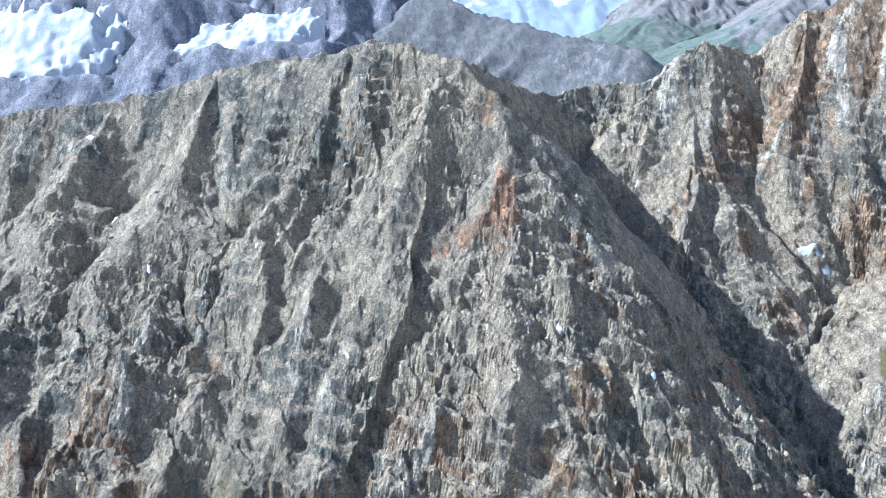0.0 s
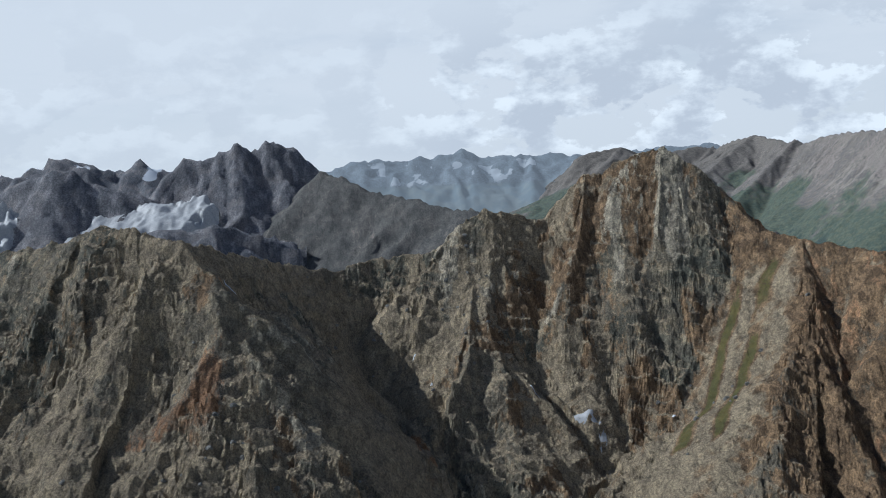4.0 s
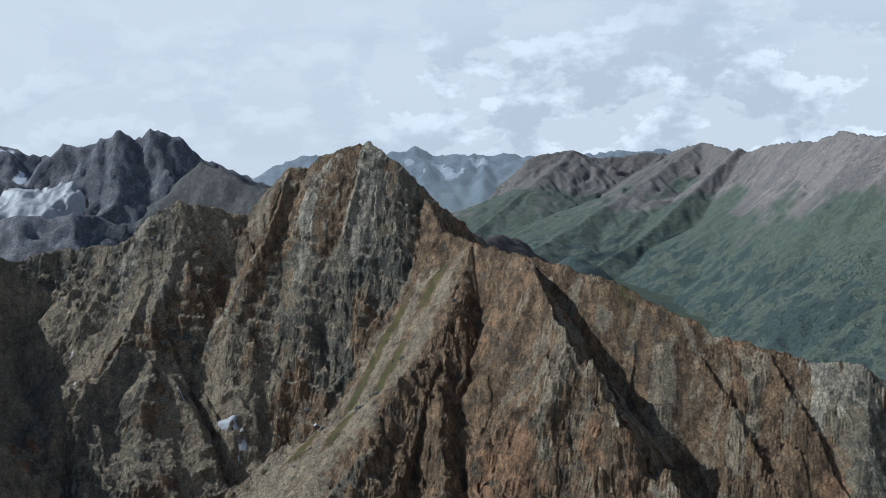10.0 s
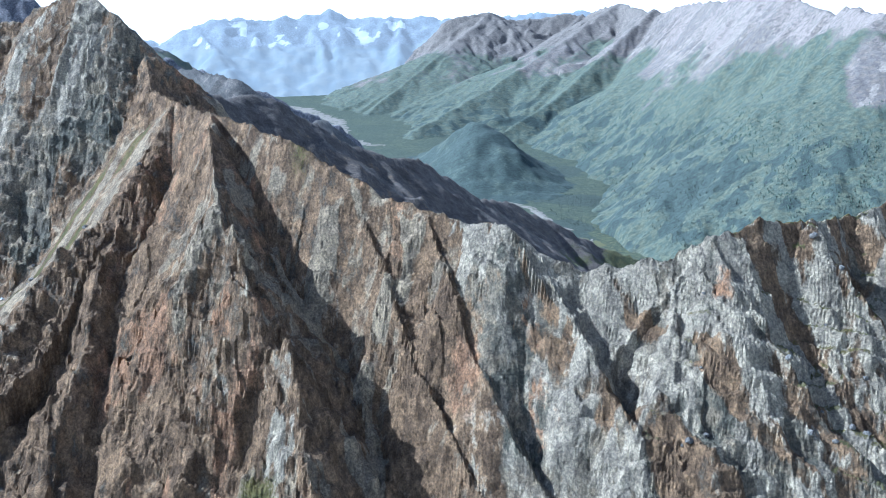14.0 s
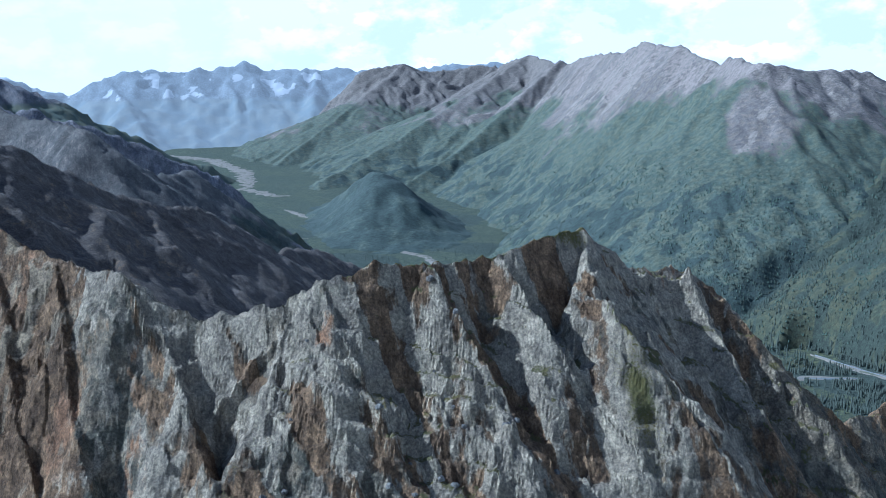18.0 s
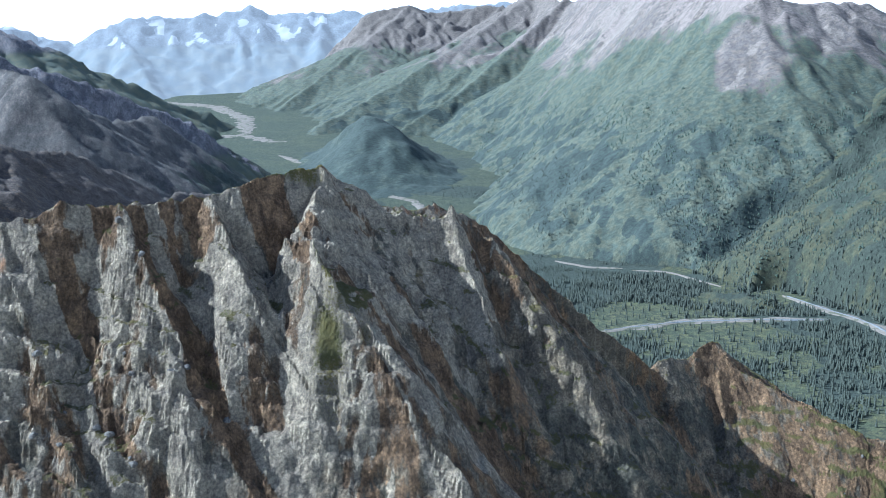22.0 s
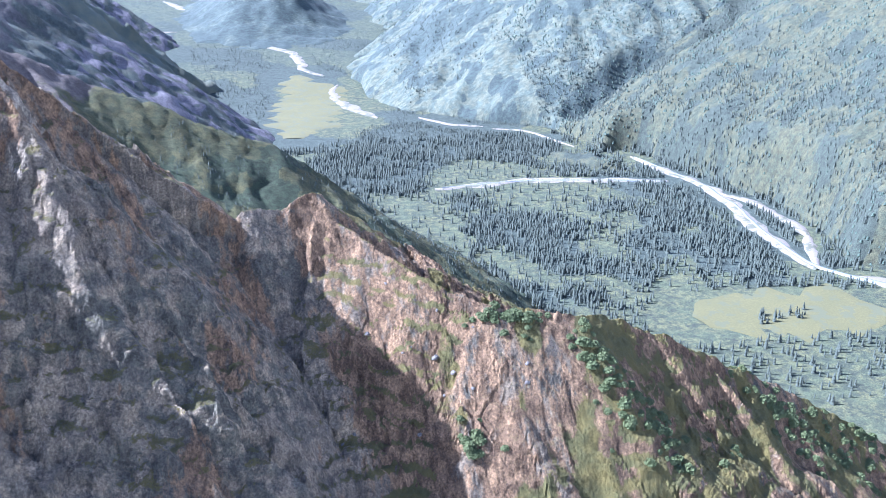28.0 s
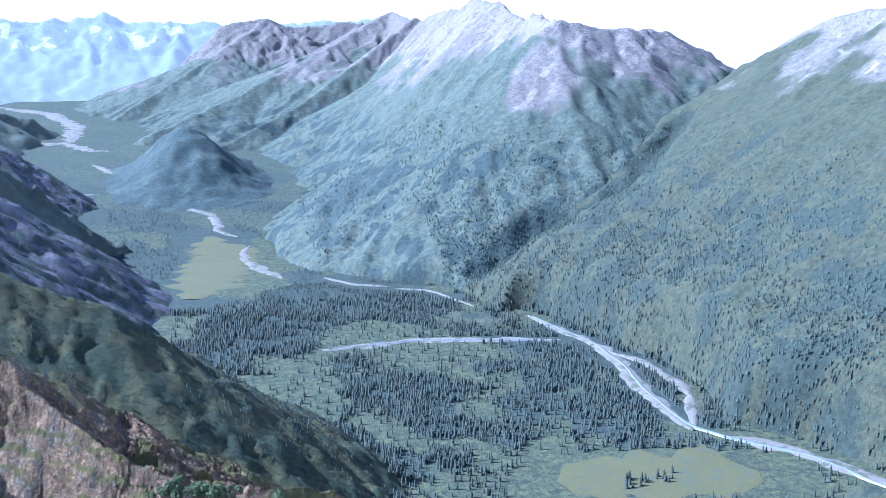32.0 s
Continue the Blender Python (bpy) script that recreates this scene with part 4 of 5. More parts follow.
tagged(sheet("mountain_glacier", -1200, 0, 1000, 1850, 7.0, height_of(GLACIER_PEAK, (-1220, 20, 980, 1870), 2.5, False, 80.0, 9.0), ROCK_FAR, zones_dark), "brown rocky peak between glacier arms", "mountain", kind="structure")
tagged(sheet("mountain_valley_side", -200, 1000, 800, 2900, 8.0, left_height, ROCK_SIDE, zones_back), "rocky valley side with green lower slopes", "mountain", kind="structure")
tagged(sheet("mountain_far_side", 370, 2400, 900, 4760, 7.0, far_height, SLOPE_GREEN, zones_valley), "green mountain side with pale brown rocky summits", "mountain", kind="structure")
tagged(sheet("mountain_right", 1050, 2300, 450, 2000, 7.0, right_height, SLOPE_NEAR, zones_valley), "green wooded mountain slope with rocky top", "mountain", kind="structure")
tagged(sheet("mountain_far_left", -1800, 700, 2100, 3700, 14.0, height_of(FAR_LEFT, (-1820, 720, 2080, 3720), 5.0, False, 140.0, 22.0, 60.0), ROCK_FAR, zones_snow), "distant jagged mountains", "mountain", kind="structure")
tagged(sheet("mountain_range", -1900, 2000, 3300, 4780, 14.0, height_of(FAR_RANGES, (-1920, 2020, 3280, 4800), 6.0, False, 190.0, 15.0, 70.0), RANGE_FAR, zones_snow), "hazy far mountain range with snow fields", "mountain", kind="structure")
tagged(sheet("wooded_hill", 500, 1150, 1980, 3050, 8.0, lambda x, y: 254 + 0.075 * (y - 2000) - 4 + (112 + 60 * (fbm(x / 90, y / 130, 3) - 0.5)) * np.exp(-np.abs((x - 815) / 125) ** 2.4 - np.abs((y - 2450) / 215) ** 2.4) + 12 * (fbm(x / 26, y / 26, 4) - 0.5) - 14 * smooth(0.6, 1.3, ((x - 820) / 300) ** 2 + ((y - 2480) / 480) ** 2), SLOPE_GREEN, zones_hill), "low dark wooded hill in the valley", "hill", kind="structure")
tagged(sheet("ground", -2600, 3000, -1800, 4800, 14.0, lambda x, y: floor_height(x, y), VALLEY, zones_plain), "flat wooded valley floor", "ground", kind="structure")


# ---- the river, its gravel and the meadows ----
def plain_material(name, a, b, rough, scale, patch=None):
    m, n, l, p = material(name)
    big, fine = noise_node(n, l, 0.03 * scale, 5, 0.6), noise_node(n, l, 0.5 * scale, 6, 0.65)
    col = mix(n, l, ramp(n, l, big, 0.35, 0.65), a, b)
    col = mix(n, l, ramp(n, l, fine, 0.3, 0.8), [v * 0.8 for v in a], col)
    if patch:
        col = mix(n, l, ramp(n, l, noise_node(n, l, 0.07 * scale, 6, 0.62), 0.53, 0.58), col, patch)
    l.new(col, p.inputs["Base Color"])
    p.inputs["Roughness"].default_value = rough
    bump(n, l, p, fine, 0.4, 0.5)
    return m


GRAVEL = plain_material("river_gravel", (0.175, 0.16, 0.132), (0.25, 0.228, 0.19), 0.9, 1.0, (0.085, 0.09, 0.06))
WATER = plain_material("silty_water", (0.2, 0.22, 0.225), (0.24, 0.26, 0.26), 0.25, 0.6)
MEADOW = plain_material("meadow_grass", (0.098, 0.096, 0.036), (0.125, 0.115, 0.041), 0.95, 1.0, (0.08, 0.085, 0.042))


def ground_z(x, y):
    return float(floor_height(np.array([x]), np.array([y]))[0])


def ribbon(name, pts, width, mat, label, category, lift=1.5, wobble=0.45, cross=5):
    """A strip laid on the valley floor along a line, with an uneven edge."""
    bm = bmesh.new()
    line = []
    for (ax, ay), (bx, by) in zip(pts[:-1], pts[1:]):
        k = max(2, int(math.hypot(bx - ax, by - ay) / 9))
        line += [(ax + (bx - ax) * i / k, ay + (by - ay) * i / k) for i in range(k)]
    line.append(pts[-1])
    for _ in range(2):
        line = [line[0]] + [((a[0] + 2 * b[0] + c[0]) / 4, (a[1] + 2 * b[1] + c[1]) / 4) for a, b, c in zip(line, line[1:], line[2:])] + [line[-1]]
    rows, n = [], len(line)
    for i, (x, y) in enumerate(line):
        a, b = line[max(i - 1, 0)], line[min(i + 1, n - 1)]
        tx, ty = b[0] - a[0], b[1] - a[1]
        q = math.hypot(tx, ty) or 1
        w = width * min(1, 0.25 + 4 * i / n, 0.25 + 4 * (n - 1 - i) / n)
        sides = [w * (0.5 + wobble * (noise.noise((x * 0.035, y * 0.035, 7 + 30 * k)) + 0.6 * noise.noise((x * 0.11, y * 0.11, 3 + 30 * k)))) for k in (0, 1)]
        row = []
        for c in range(cross):
            f = c / (cross - 1)
            o = -sides[0] + (sides[0] + sides[1]) * f
            px, py = x - ty / q * o, y + tx / q * o
            row.append(bm.verts.new((px, py, ground_z(px, py) + lift * (1 - abs(2 * f - 1) ** 4 * 0.9))))
        rows.append(row)
    for r0, r1 in zip(rows[:-1], rows[1:]):
        for c in range(cross - 1):
            bm.faces.new((r0[c], r0[c + 1], r1[c + 1], r1[c]))
    me = bpy.data.meshes.new(name)
    bmesh.ops.recalc_face_normals(bm, faces=bm.faces)
    bm.to_mesh(me)
    bm.free()
    me.materials.append(mat)
    for p in me.polygons:
        p.use_smooth = True
    return tagged(new(name, me), label, category, kind="structure")


BAR = "pale grey gravel bar of a braided river"
ribbon("gravel_bar", [(940, 1148), (1045, 1158), (1156, 1140), (1243, 1110)], 20, GRAVEL, BAR, "river bar")
ribbon("gravel_bar", [(1245, 1231), (1259, 1153), (1276, 1090), (1280, 1030), (1272, 992), (1256, 916), (1252, 838), (1252, 796)], 20, GRAVEL, BAR, "river bar")
ribbon("gravel_bar", [(1276, 1060), (1305, 1000), (1306, 902), (1276, 841), (1256, 800)], 13, GRAVEL, BAR, "river bar")
ribbon("gravel_bar", [(1270, 780), (1317, 730), (1331, 684), (1350, 645), (1380, 580)], 20, GRAVEL, BAR, "river bar")
ribbon("gravel_bar", [(1004, 1535), (1047, 1475), (1090, 1450)], 9, GRAVEL, BAR, "river bar")
ribbon("gravel_bar", [(1100, 1435), (1150, 1410), (1186, 1300)], 7, GRAVEL, BAR, "river bar")
ribbon("gravel_bar", [(725, 2300), (780, 2150), (852, 2052), (855, 1915), (889, 1866)], 20, GRAVEL, BAR, "river bar")
ribbon("gravel_bar", [(905, 1800), (889, 1760), (887, 1715), (912, 1625), (938, 1550)], 20, GRAVEL, BAR, "river bar")
ribbon("gravel_bar", [(150, 3840), (365, 3637), (482, 3310), (487, 3020), (440, 2980)], 55, GRAVEL, BAR, "river bar")
ribbon("gravel_bar", [(370, 2985), (480, 2995), (560, 2860), (603, 2850)], 36, GRAVEL, BAR, "river bar")
ribbon("gravel_bar", [(575, 2645), (640, 2520)], 20, GRAVEL, BAR, "river bar")
ribbon("gravel_bar", [(540, 2300), (610, 2290)], 16, GRAVEL, BAR, "river bar")
ribbon("river", [(1248, 1225), (1262, 1150), (1278, 1085), (1276, 992), (1258, 916), (1254, 838), (1256, 800), (1290, 750), (1322, 715), (1340, 650), (1372, 580)], 6, WATER, "milky grey glacial river channel", "river", 2.0)
ribbon("river", [(950, 1152), (1045, 1156), (1156, 1136), (1240, 1108)], 4, WATER, "milky grey glacial river channel", "river", 2.0)
ribbon("meadow", [(1080, 715), (1130, 725), (1190, 715), (1255, 690)], 95, MEADOW, "dry yellow-green meadow in the valley", "meadow", 0.9, 0.42, 9)
ribbon("meadow", [(790, 1450), (825, 1600), (850, 1760), (835, 1880)], 100, MEADOW, "dry yellow-green meadow in the valley", "meadow", 0.9, 0.42, 9)


# ---- the glacier and the ice ----
ICE = plain_material("glacier_ice", (0.34, 0.345, 0.35), (0.52, 0.515, 0.5), 0.6, 1.2)
SNOW = plain_material("old_snow", (0.6, 0.62, 0.65), (0.74, 0.75, 0.77), 0.7, 1.0)


def part(name, bm, mat, parent=None, label="", smooth_faces=True):
    me = bpy.data.meshes.new(name)
    bm.to_mesh(me)
    bm.free()
    me.materials.append(mat)
    if smooth_faces:
        for p in me.polygons:
            p.use_smooth = True
    ob = new(name, me)
    if parent:
        ob.parent = parent
    if label:
        ob["label"] = label
    return ob


def ice_sheet(name, foot_a, foot_b, head_a, head_b, label):
    """A bulging field of ice between the two corners of its foot and of its head."""
    bm = bmesh.new()
    nu, nw = 90, 50
    grid = []
    for j in range(nw):
        w = j / (nw - 1)
        row = []
        for i in range(nu):
            u = i / (nu - 1)
            p = [(foot_a[k] * (1 - u) + foot_b[k] * u) * (1 - w) + (head_a[k] * (1 - u) + head_b[k] * u) * w for k in range(3)]
            p[2] += 7 * noise.fractal((p[0] / 45, p[1] / 45, 1), 0.8, 2, 4) - 4
            p[2] += 1.3 * abs(noise.noise((p[0] / 30, p[1] / 5, 3))) + 0.5 * noise.noise((p[0] / 4, p[1] / 9, 8))
            edge = (abs(2 * u - 1) ** 4 + abs(2 * w - 1) ** 4) ** 0.25 + 0.5 * noise.fractal((p[0] / 50, p[1] / 50, 5), 0.7, 2, 5)
            p[2] -= 60 * max(0.0, edge - 0.72)
            row.append(bm.verts.new(p))
        grid.append(row)
    for r0, r1 in zip(grid[:-1], grid[1:]):
        for i in range(nu - 1):
            bm.faces.new((r0[i], r0[i + 1], r1[i + 1], r1[i]))
    return tagged(part(name, bm, ICE), label, "glacier", kind="structure")


ice_sheet("glacier", (-350, 1270, 556), (-120, 1290, 566), (-300, 1390, 612), (-120, 1385, 630), "pale dirty glacier lying between two dark mountains")
ice_sheet("glacier", (-720, 1225, 505), (-365, 1240, 520), (-700, 1365, 630), (-385, 1355, 640), "broken white glacier flowing past a brown peak")

# ---- snow patches and rocks on the near faces ----
def near_z(x, y):
    for name in ("mountain_west", "mountain_east", "mountain_middle"):
        read, x0, x1, y0, y1 = LAID[name]
        if x0 <= x <= x1 and y0 <= y <= y1:
            return float(read(np.array([float(x)]), np.array([float(y)]))[0])
    return float(near_height(np.array([float(x)]), np.array([float(y)]))[0])


def snow_patch(x, y, rx, ry, turn, label="small white snow patch lying on grey scree", mat=None):
    bm = bmesh.new()
    rings, n = 4, 18
    c, q = math.cos(turn), math.sin(turn)
    centre = bm.verts.new((x, y, near_z(x, y) + 0.9))
    last = [centre] * n
    for k in range(1, rings + 1):
        now = []
        for i in range(n):
            a = 2 * math.pi * i / n
            r = k / rings * (0.75 + 0.5 * noise.noise((x + 1.3 * math.cos(a), y + 1.3 * math.sin(a), 4)))
            ox, oy = rx * r * math.cos(a), ry * r * math.sin(a)
            px, py = x + c * ox - q * oy, y + q * ox + c * oy
            now.append(bm.verts.new((px, py, near_z(px, py) + (0.5 if k < rings else -0.5))))
        for i in range(n):
            j = (i + 1) % n
            bm.faces.new((last[i], now[i], now[j]) if k == 1 else (last[i], now[i], now[j], last[j]))
        last = now
    bmesh.ops.recalc_face_normals(bm, faces=bm.faces)
    return tagged(part("snow_patch", bm, mat or SNOW), label, "snow", "snow patches")


for px, py, rx, ry, turn in ((-132, 420, 4, 2, 0.3), (-110, 387, 2, 5, 0.2), (-153, 460, 6, 2.2, -0.6), (49, 330, 2, 3.5, 0.1), (80, 315, 2, 1.3, 0), (-64, 374, 1.6, 1.2, 0),
                             (113, 491, 2.6, 1.4, 0.4), (35, 425, 9, 1.2, -0.7), (120, 470, 1.8, 1.0, 0), (168, 462, 6, 0.8, -0.5), (228, 441, 2.2, 1.6, 0)):
    snow_patch(px, py, 0.62 * rx, 0.62 * ry, turn)
snow_patch(190, 452, 8, 3, -0.4, "grey-white remnant of ice under a rock face", ICE)
snow_patch(196, 446, 3, 5, 0.2, "grey-white remnant of ice under a rock face", ICE)

STONE = ground_material("boulder_stone", (0.16, 0.155, 0.145), (0.2, 0.195, 0.18), (0.24, 0.23, 0.21), (0.4, 0.38, 0.34), (0.28, 0.16, 0.09), (0.08, 0.08, 0.03), (0.2, 0.19, 0.17), (0.14, 0.1, 0.07), 0.6)


def boulder(seed):
    bm = bmesh.new()
    bmesh.ops.create_icosphere(bm, subdivisions=2, radius=1.0)
    for v in bm.verts:
        p = v.co.copy()
        v.co *= 0.8 + 0.5 * noise.noise((p.x * 1.1 + seed * 5, p.y * 1.1, p.z * 1.1))
        v.co.z *= 0.8
    return tagged(part("boulder", bm, STONE, smooth_faces=False), "grey angular boulder lying on the slope", "boulder", "boulders on the slopes")


rnd = random.Random(11)
rocks = [boulder(k) for k in range(4)]
spots = []
while len(spots) < 150:
    where = rnd.choice(((140, 495, 14, 40), (-120, 410, 40, 45), (95, 490, 30, 40), (40, 350, 30, 40), (480, 270, 40, 25), (240, 420, 35, 30), (740, 320, 30, 20)))
    spots.append((rnd.gauss(where[0], where[2] * 0.6), rnd.gauss(where[1], where[3] * 0.6), rnd.uniform(0.5, 1.6)))
for k, (x, y, r) in enumerate(spots):
    m = pose(x, y, near_z(x, y) + 0.2 * r, rnd.uniform(-20, 20), rnd.uniform(-20, 20), rnd.uniform(0, 360)) @ Matrix.Diagonal((r, r * rnd.uniform(0.7, 1.2), r, 1))
    if k < 4:
        rocks[k].matrix_world = m
    else:
        ob = copy_thing(rocks[k % 4], m)
        ob.matrix_world = m

# ---- trees ----
SPRUCE = plain_material("spruce_needles", (0.05, 0.065, 0.05), (0.066, 0.082, 0.06), 0.9, 2.0)
BARK = plain_material("spruce_bark", (0.12, 0.10, 0.085), (0.17, 0.14, 0.115), 0.9, 3.0)
SCRUB = plain_material("scrub_leaves", (0.055, 0.085, 0.062), (0.075, 0.11, 0.078), 0.9, 2.0)
LEAF = plain_material("alder_leaves", (0.07, 0.095, 0.03), (0.115, 0.14, 0.048), 0.8, 3.0)


def crown_mesh(tiers, sides, seed):
    """Verts and faces of a spruce crown, 1 m high, with ragged drooping tiers."""
    r = random.Random(seed)
    verts, faces = [], []
    for k in range(tiers):
        z0 = 0.08 + 0.84 * k / tiers
        top = min(1.0, z0 + 1.5 / tiers)
        rad = 0.19 * (1 - 0.82 * k / tiers)
        base = len(verts)
        turn = r.uniform(0, 6.28)
        for i in range(sides):
            a = turn + 2 * math.pi * i / sides
            q = rad * r.uniform(0.65, 1.25)
            verts.append((q * math.cos(a), q * math.sin(a), z0 + r.uniform(-0.04, 0.03)))
        verts.append((r.uniform(-0.01, 0.01), r.uniform(-0.01, 0.01), top))
        faces += [(base + i, base + (i + 1) % sides, base + sides) for i in range(sides)]
    return np.array(verts), np.array(faces)


OPEN_GROUND = RIVERS + MEADOWS
trng = np.random.RandomState(5)


def valley_land(x, y):
    """Height of the land in the valley, and whether it is the flat floor."""
    f = floor_height(x, y)
    s = np.maximum.reduce([behind_height(x, y), far_height(x, y), right_height(x, y), left_height(x, y)])
    return np.maximum(f, s), s < f + 1


def scatter(count, x0, x1, y0, y1, keep):
    x, y = trng.uniform(x0, x1, count), trng.uniform(y0, y1, count)
    h, flat = valley_land(x, y)
    k = keep(x, y, h, flat) > trng.rand(count)
    return x[k], y[k], h[k]


def keep_plain(x, y, h, flat):
    wood = smooth(0.40, 0.50, fbm(x / 110, y / 110, 4)) * (0.25 + 0.75 * smooth(0.36, 0.5, fbm(x / 28 + 5, y / 28, 2)))
    thin = smooth(820, 700, y)
    return flat * (distance_to(x, y, OPEN_GROUND) > np.where(y > 1350, 16, 2)) * np.maximum(0.07, wood * (1 - 0.85 * thin))


def keep_slope(x, y, h, flat):
    wood = smooth(0.53, 0.60, fbm(x / 75 + 3, y / 75, 4)) * smooth(400, 310, h)
    foot = 0.85 * smooth(440, 270, h) * smooth(0.40, 0.52, fbm(x / 26, y / 26, 3))
    gorge = smooth(45, 18, distance_to(x, y, GORGE))
    return (1 - flat) * (distance_to(x, y, OPEN_GROUND) > 12) * np.maximum.reduce([wood, foot, gorge, 1.3 * blob(x, y, 1077, 1800, 55, 110), 1.3 * blob(x, y, 1115, 1590, 45, 70), blob(x, y, 1190, 2010, 40, 90)])


def keep_scrub(x, y, h, flat):
    return (1 - flat) * (distance_to(x, y, OPEN_GROUND) > 12) * smooth(520, 420, h) * (0.15 + 0.6 * smooth(0.45, 0.6, fbm(x / 22, y / 22, 3)))


def keep_shoulder(x, y, h, flat):
    return (1 - flat) * (h < 425) * 0.55 * smooth(0.3, 0.5, fbm(x / 30, y / 30, 3))


tx, ty, tz = [np.concatenate(v) for v in zip(scatter(9000, 600, 1000, 600, 900, keep_shoulder), scatter(48000, 760, 1420, 560, 1500, keep_plain), scatter(9000, 640, 1250, 1500, 2300, keep_plain), scatter(30000, 1180, 1700, 650, 1700, keep_slope), scatter(5000, 1000, 1350, 1600, 2300, keep_slope))]
size = np.where(ty > 1400, 0.55, np.where(tz < 245, 1.0, np.where(tx < 1000, 0.35, 0.72))) * trng.uniform(5.0, 10.5, len(tx))


def forest(name, tx, ty, tz, size, tiers, sides, label, mat):
    cv, cf = crown_mesh(tiers, sides, 3)
    n = len(tx)
    ang, wide = trng.uniform(0, 6.28, n), trng.uniform(0.8, 1.25, n)
    if tiers < 3:
        wide = wide * 2.4
    vx = tx[:, None] + (size * wide)[:, None] * (cv[None, :, 0] * np.cos(ang)[:, None] - cv[None, :, 1] * np.sin(ang)[:, None])
    vy = ty[:, None] + (size * wide)[:, None] * (cv[None, :, 0] * np.sin(ang)[:, None] + cv[None, :, 1] * np.cos(ang)[:, None])
    vz = tz[:, None] + size[:, None] * cv[None, :, 2] - 0.6
    faces = (cf[None] + (np.arange(n) * len(cv))[:, None, None]).reshape(-1, 3)
    me = bpy.data.meshes.new(name)
    me.vertices.add(vx.size)
    me.vertices.foreach_set("co", np.stack([vx, vy, vz], -1).astype(np.float32).ravel())
    me.loops.add(faces.size)
    me.loops.foreach_set("vertex_index", faces.ravel().astype(np.int32))
    me.polygons.add(len(faces))
    me.polygons.foreach_set("loop_start", np.arange(0, faces.size, 3, dtype=np.int32))
    me.polygons.foreach_set("loop_total", np.full(len(faces), 3, dtype=np.int32))
    me.update()
    me.materials.append(mat)
    return tagged(new(name, me), label, "forest", kind="stuff")


forest("spruce_forest", tx, ty, tz, size, 3, 5, "dense dark spruce forest on the valley floor and slopes", SPRUCE)
sx, sy, sz = [np.concatenate(v) for v in zip(scatter(30000, 1180, 1800, 700, 2100, keep_scrub), scatter(5000, 1050, 1450, 2100, 2700, keep_scrub))]
forest("slope_scrub", sx, sy, sz, trng.uniform(1.8, 4.5, len(sx)), 2, 5, "low green alder scrub dotted over the mountain slopes", SCRUB)


def spruce(seed):
    root = tagged(new("spruce_tree"), "dark green spruce tree standing in the open valley", "tree", "spruces in the open valley")
    bm = bmesh.new()
    bmesh.ops.create_cone(bm, cap_ends=True, segments=6, radius1=0.025, radius2=0.004, depth=0.95, matrix=Matrix.Translation((0, 0, 0.46)))
    part("trunk", bm, BARK, root)
    v, f = crown_mesh(8, 9, seed)
    bm = bmesh.new()
    bv = [bm.verts.new(p) for p in v]
    for a in f:
        bm.faces.new([bv[i] for i in a])
    part("crown", bm, SPRUCE, root, smooth_faces=False)
    return root


firs = [spruce(k) for k in range(4)]
k = 0
while k < 130:
    # a clump in the meadow, scattered trees round it
    x, y = (trng.normal(1150, 14), trng.normal(703, 5)) if k < 22 else (trng.uniform(985, 1230), trng.uniform(590, 800))
    if k >= 22 and (distance_to(np.array([x]), np.array([y]), OPEN_GROUND)[0] < 0 or not valley_land(np.array([x]), np.array([y]))[1][0]):
        continue
    hgt = trng.uniform(6, 11)
    m = pose(x, y, ground_z(x, y) - 0.3, 0, 0, trng.uniform(0, 360)) @ Matrix.Diagonal((hgt, hgt, hgt, 1))
    ob = firs[k] if k < 4 else copy_thing(firs[k % 4], m)
    ob.matrix_world = m
    k += 1


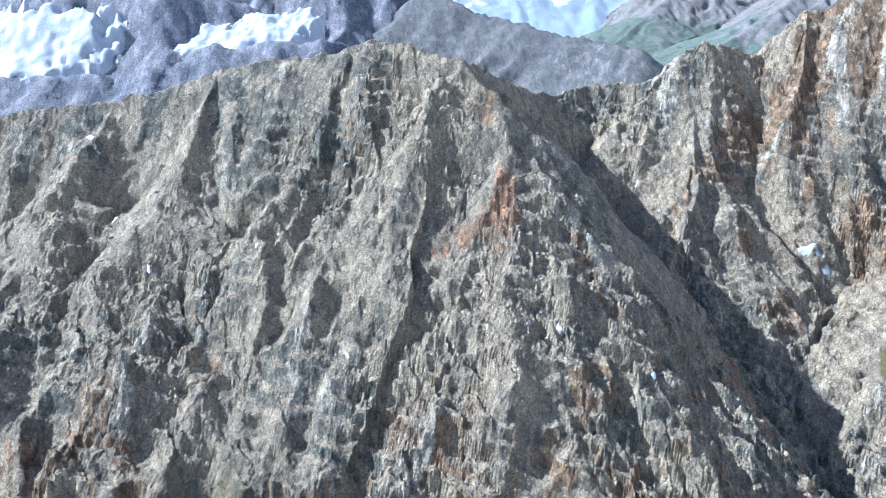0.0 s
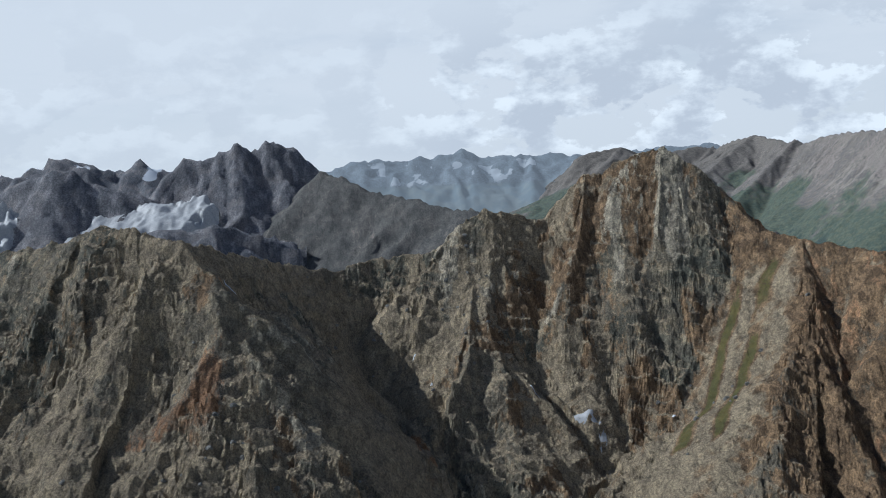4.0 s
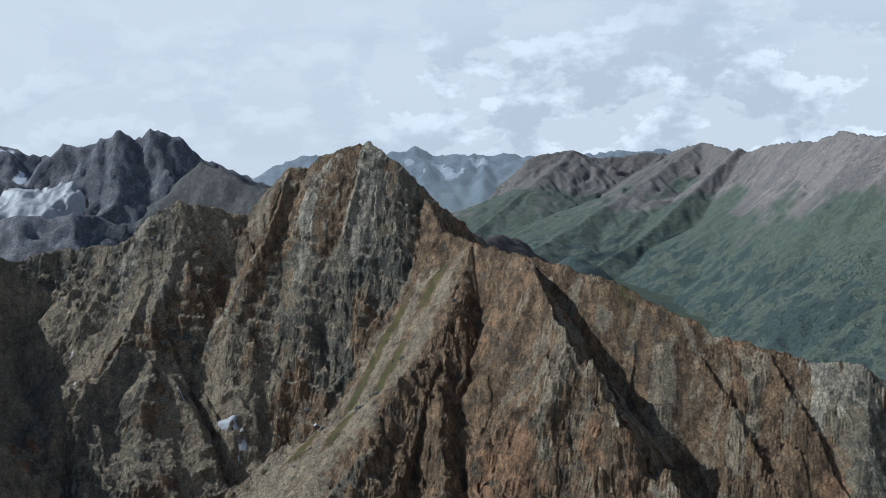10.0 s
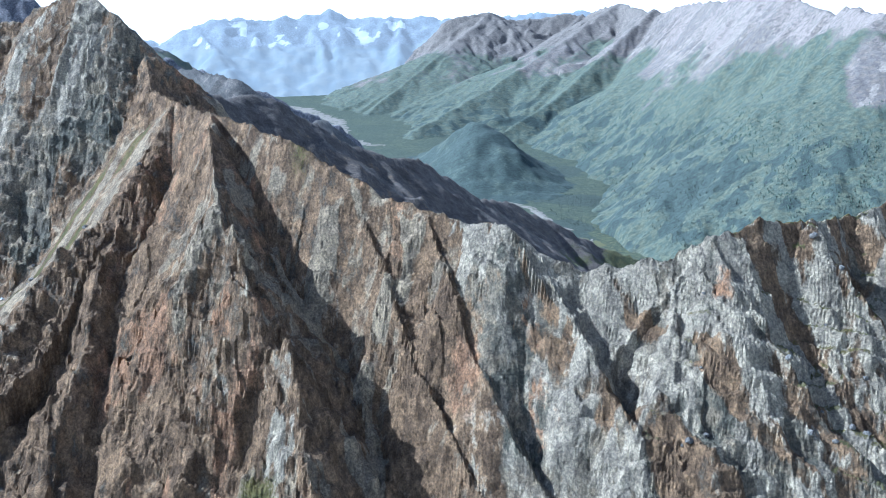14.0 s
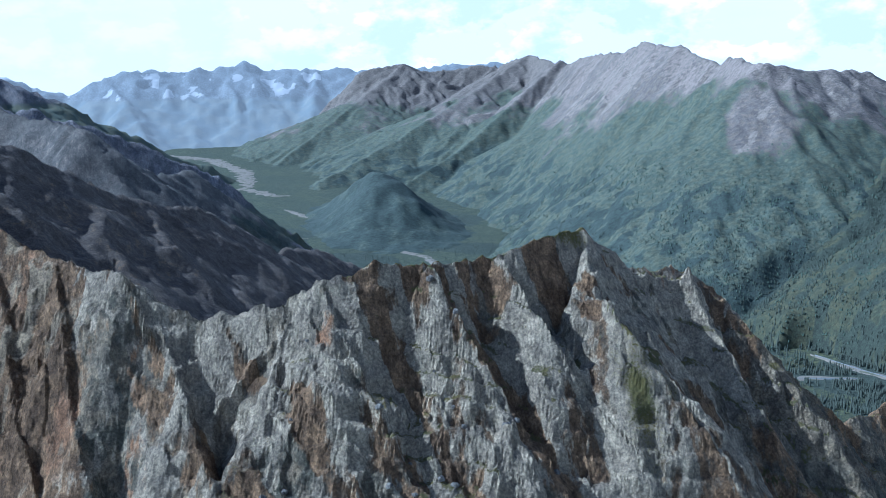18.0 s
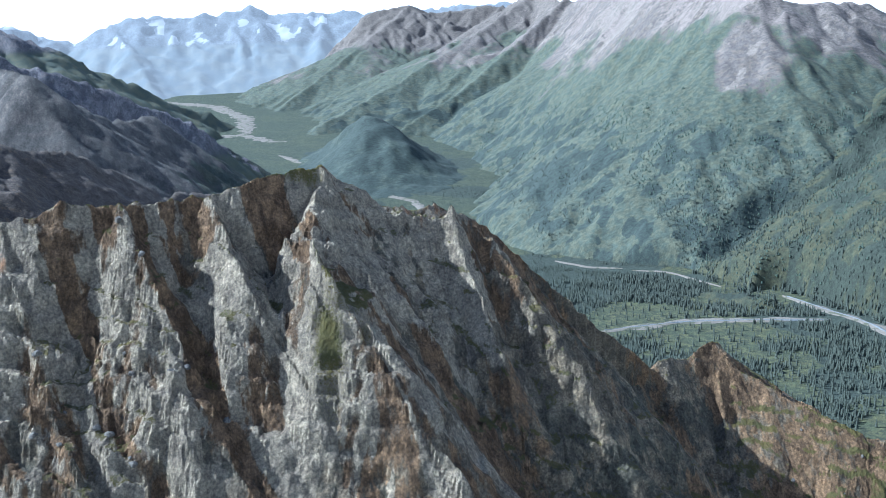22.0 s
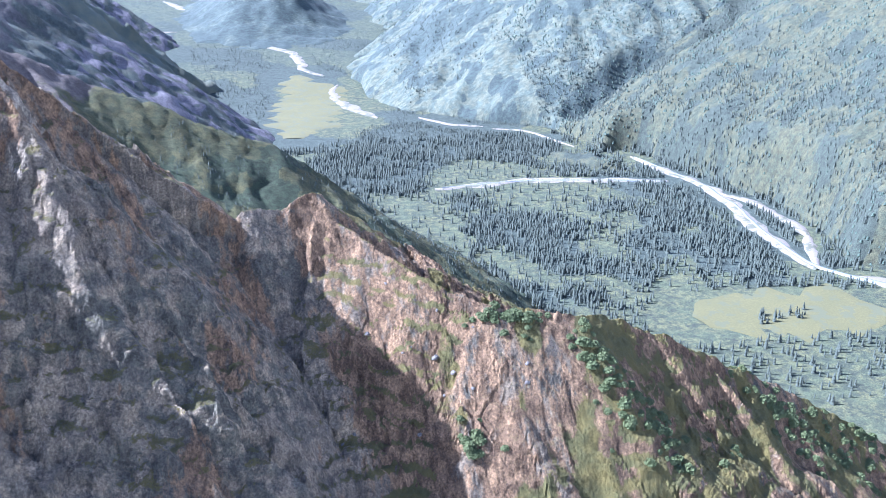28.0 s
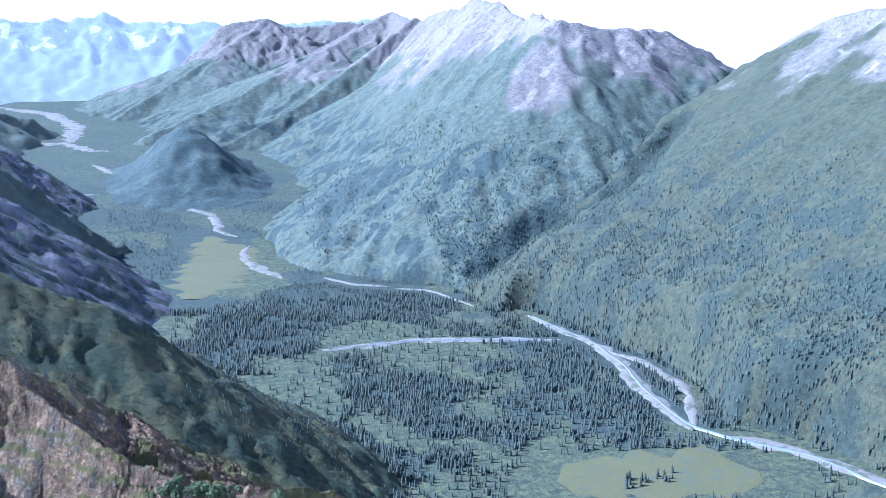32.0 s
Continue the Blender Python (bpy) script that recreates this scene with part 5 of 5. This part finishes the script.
# ---- bushes on the low ridge ----
def shrub(seed):
    r = random.Random(seed)
    root = tagged(new("alder_bush"), "dense green alder bush clinging to the rocky ridge", "bush", "bushes on the ridge")
    bm = bmesh.new()
    for _ in range(5):
        a = r.uniform(0, 6.28)
        tip = Vector((0.45 * math.cos(a), 0.45 * math.sin(a), r.uniform(0.4, 0.7)))
        bmesh.ops.create_cone(bm, segments=5, radius1=0.03, radius2=0.01, depth=tip.length, matrix=Matrix.Translation(tip / 2) @ tip.to_track_quat("Z", "Y").to_matrix().to_4x4())
    part("stems", bm, BARK, root)
    bm = bmesh.new()
    for _ in range(240):
        d = Vector((r.gauss(0, 1), r.gauss(0, 1), abs(r.gauss(0, 1)))).normalized()
        p = Vector((d.x * r.uniform(0.55, 1.05), d.y * r.uniform(0.55, 1.05), 0.08 + d.z * r.uniform(0.5, 0.95)))
        q = (d + Vector((r.gauss(0, 0.5), r.gauss(0, 0.5), r.gauss(0.3, 0.5)))).to_track_quat("Z", "Y").to_matrix().to_4x4()
        e = r.uniform(0.10, 0.2)
        vs = [bm.verts.new(Matrix.Translation(p) @ q @ Vector(c)) for c in ((-e, -e * 0.7, 0), (e, -e * 0.7, 0.03), (e * 0.8, e, -0.04), (-e * 0.7, e * 0.9, 0.05))]
        bm.faces.new(vs)
    part("leaves", bm, LEAF, root, smooth_faces=False)
    return root


bushes = [shrub(k) for k in range(4)]
k = 0
CLUMPS = [(768, 325, 4, 2, 12), (774, 323, 4, 2, 12), (782, 321, 4, 2, 12), (801, 316, 4, 3, 10), (803, 311, 4, 3, 11), (809, 305, 4, 3, 13), (816, 301, 5, 3, 13), (806, 296, 5, 3, 7), (820, 294, 5, 3, 14), (823, 286, 7, 4, 16),
          (757, 297, 3, 3, 8), (754, 291, 3, 3, 6), (896, 326, 7, 3, 16), (904, 320, 8, 4, 16), (922, 327, 9, 4, 18), (888, 329, 6, 3, 14), (909, 314, 9, 4, 14), (936, 325, 10, 5, 20), (876, 334, 5, 3, 8), (924, 314, 9, 4, 14), (847, 298, 6, 3, 6)]
for cx, cy, sx, sy, count in CLUMPS:
    for _ in range(count):
        x, y = rnd.gauss(cx, sx), rnd.gauss(cy, sy)
        r = rnd.uniform(1.0, 2.7)
        m = pose(x, y, near_z(x, y) - 0.25 * r, 0, 0, rnd.uniform(0, 360)) @ Matrix.Diagonal((r, r, r * rnd.uniform(0.8, 1.1), 1))
        ob = bushes[k] if k < 4 else copy_thing(bushes[k % 4], m)
        ob.matrix_world = m
        k += 1
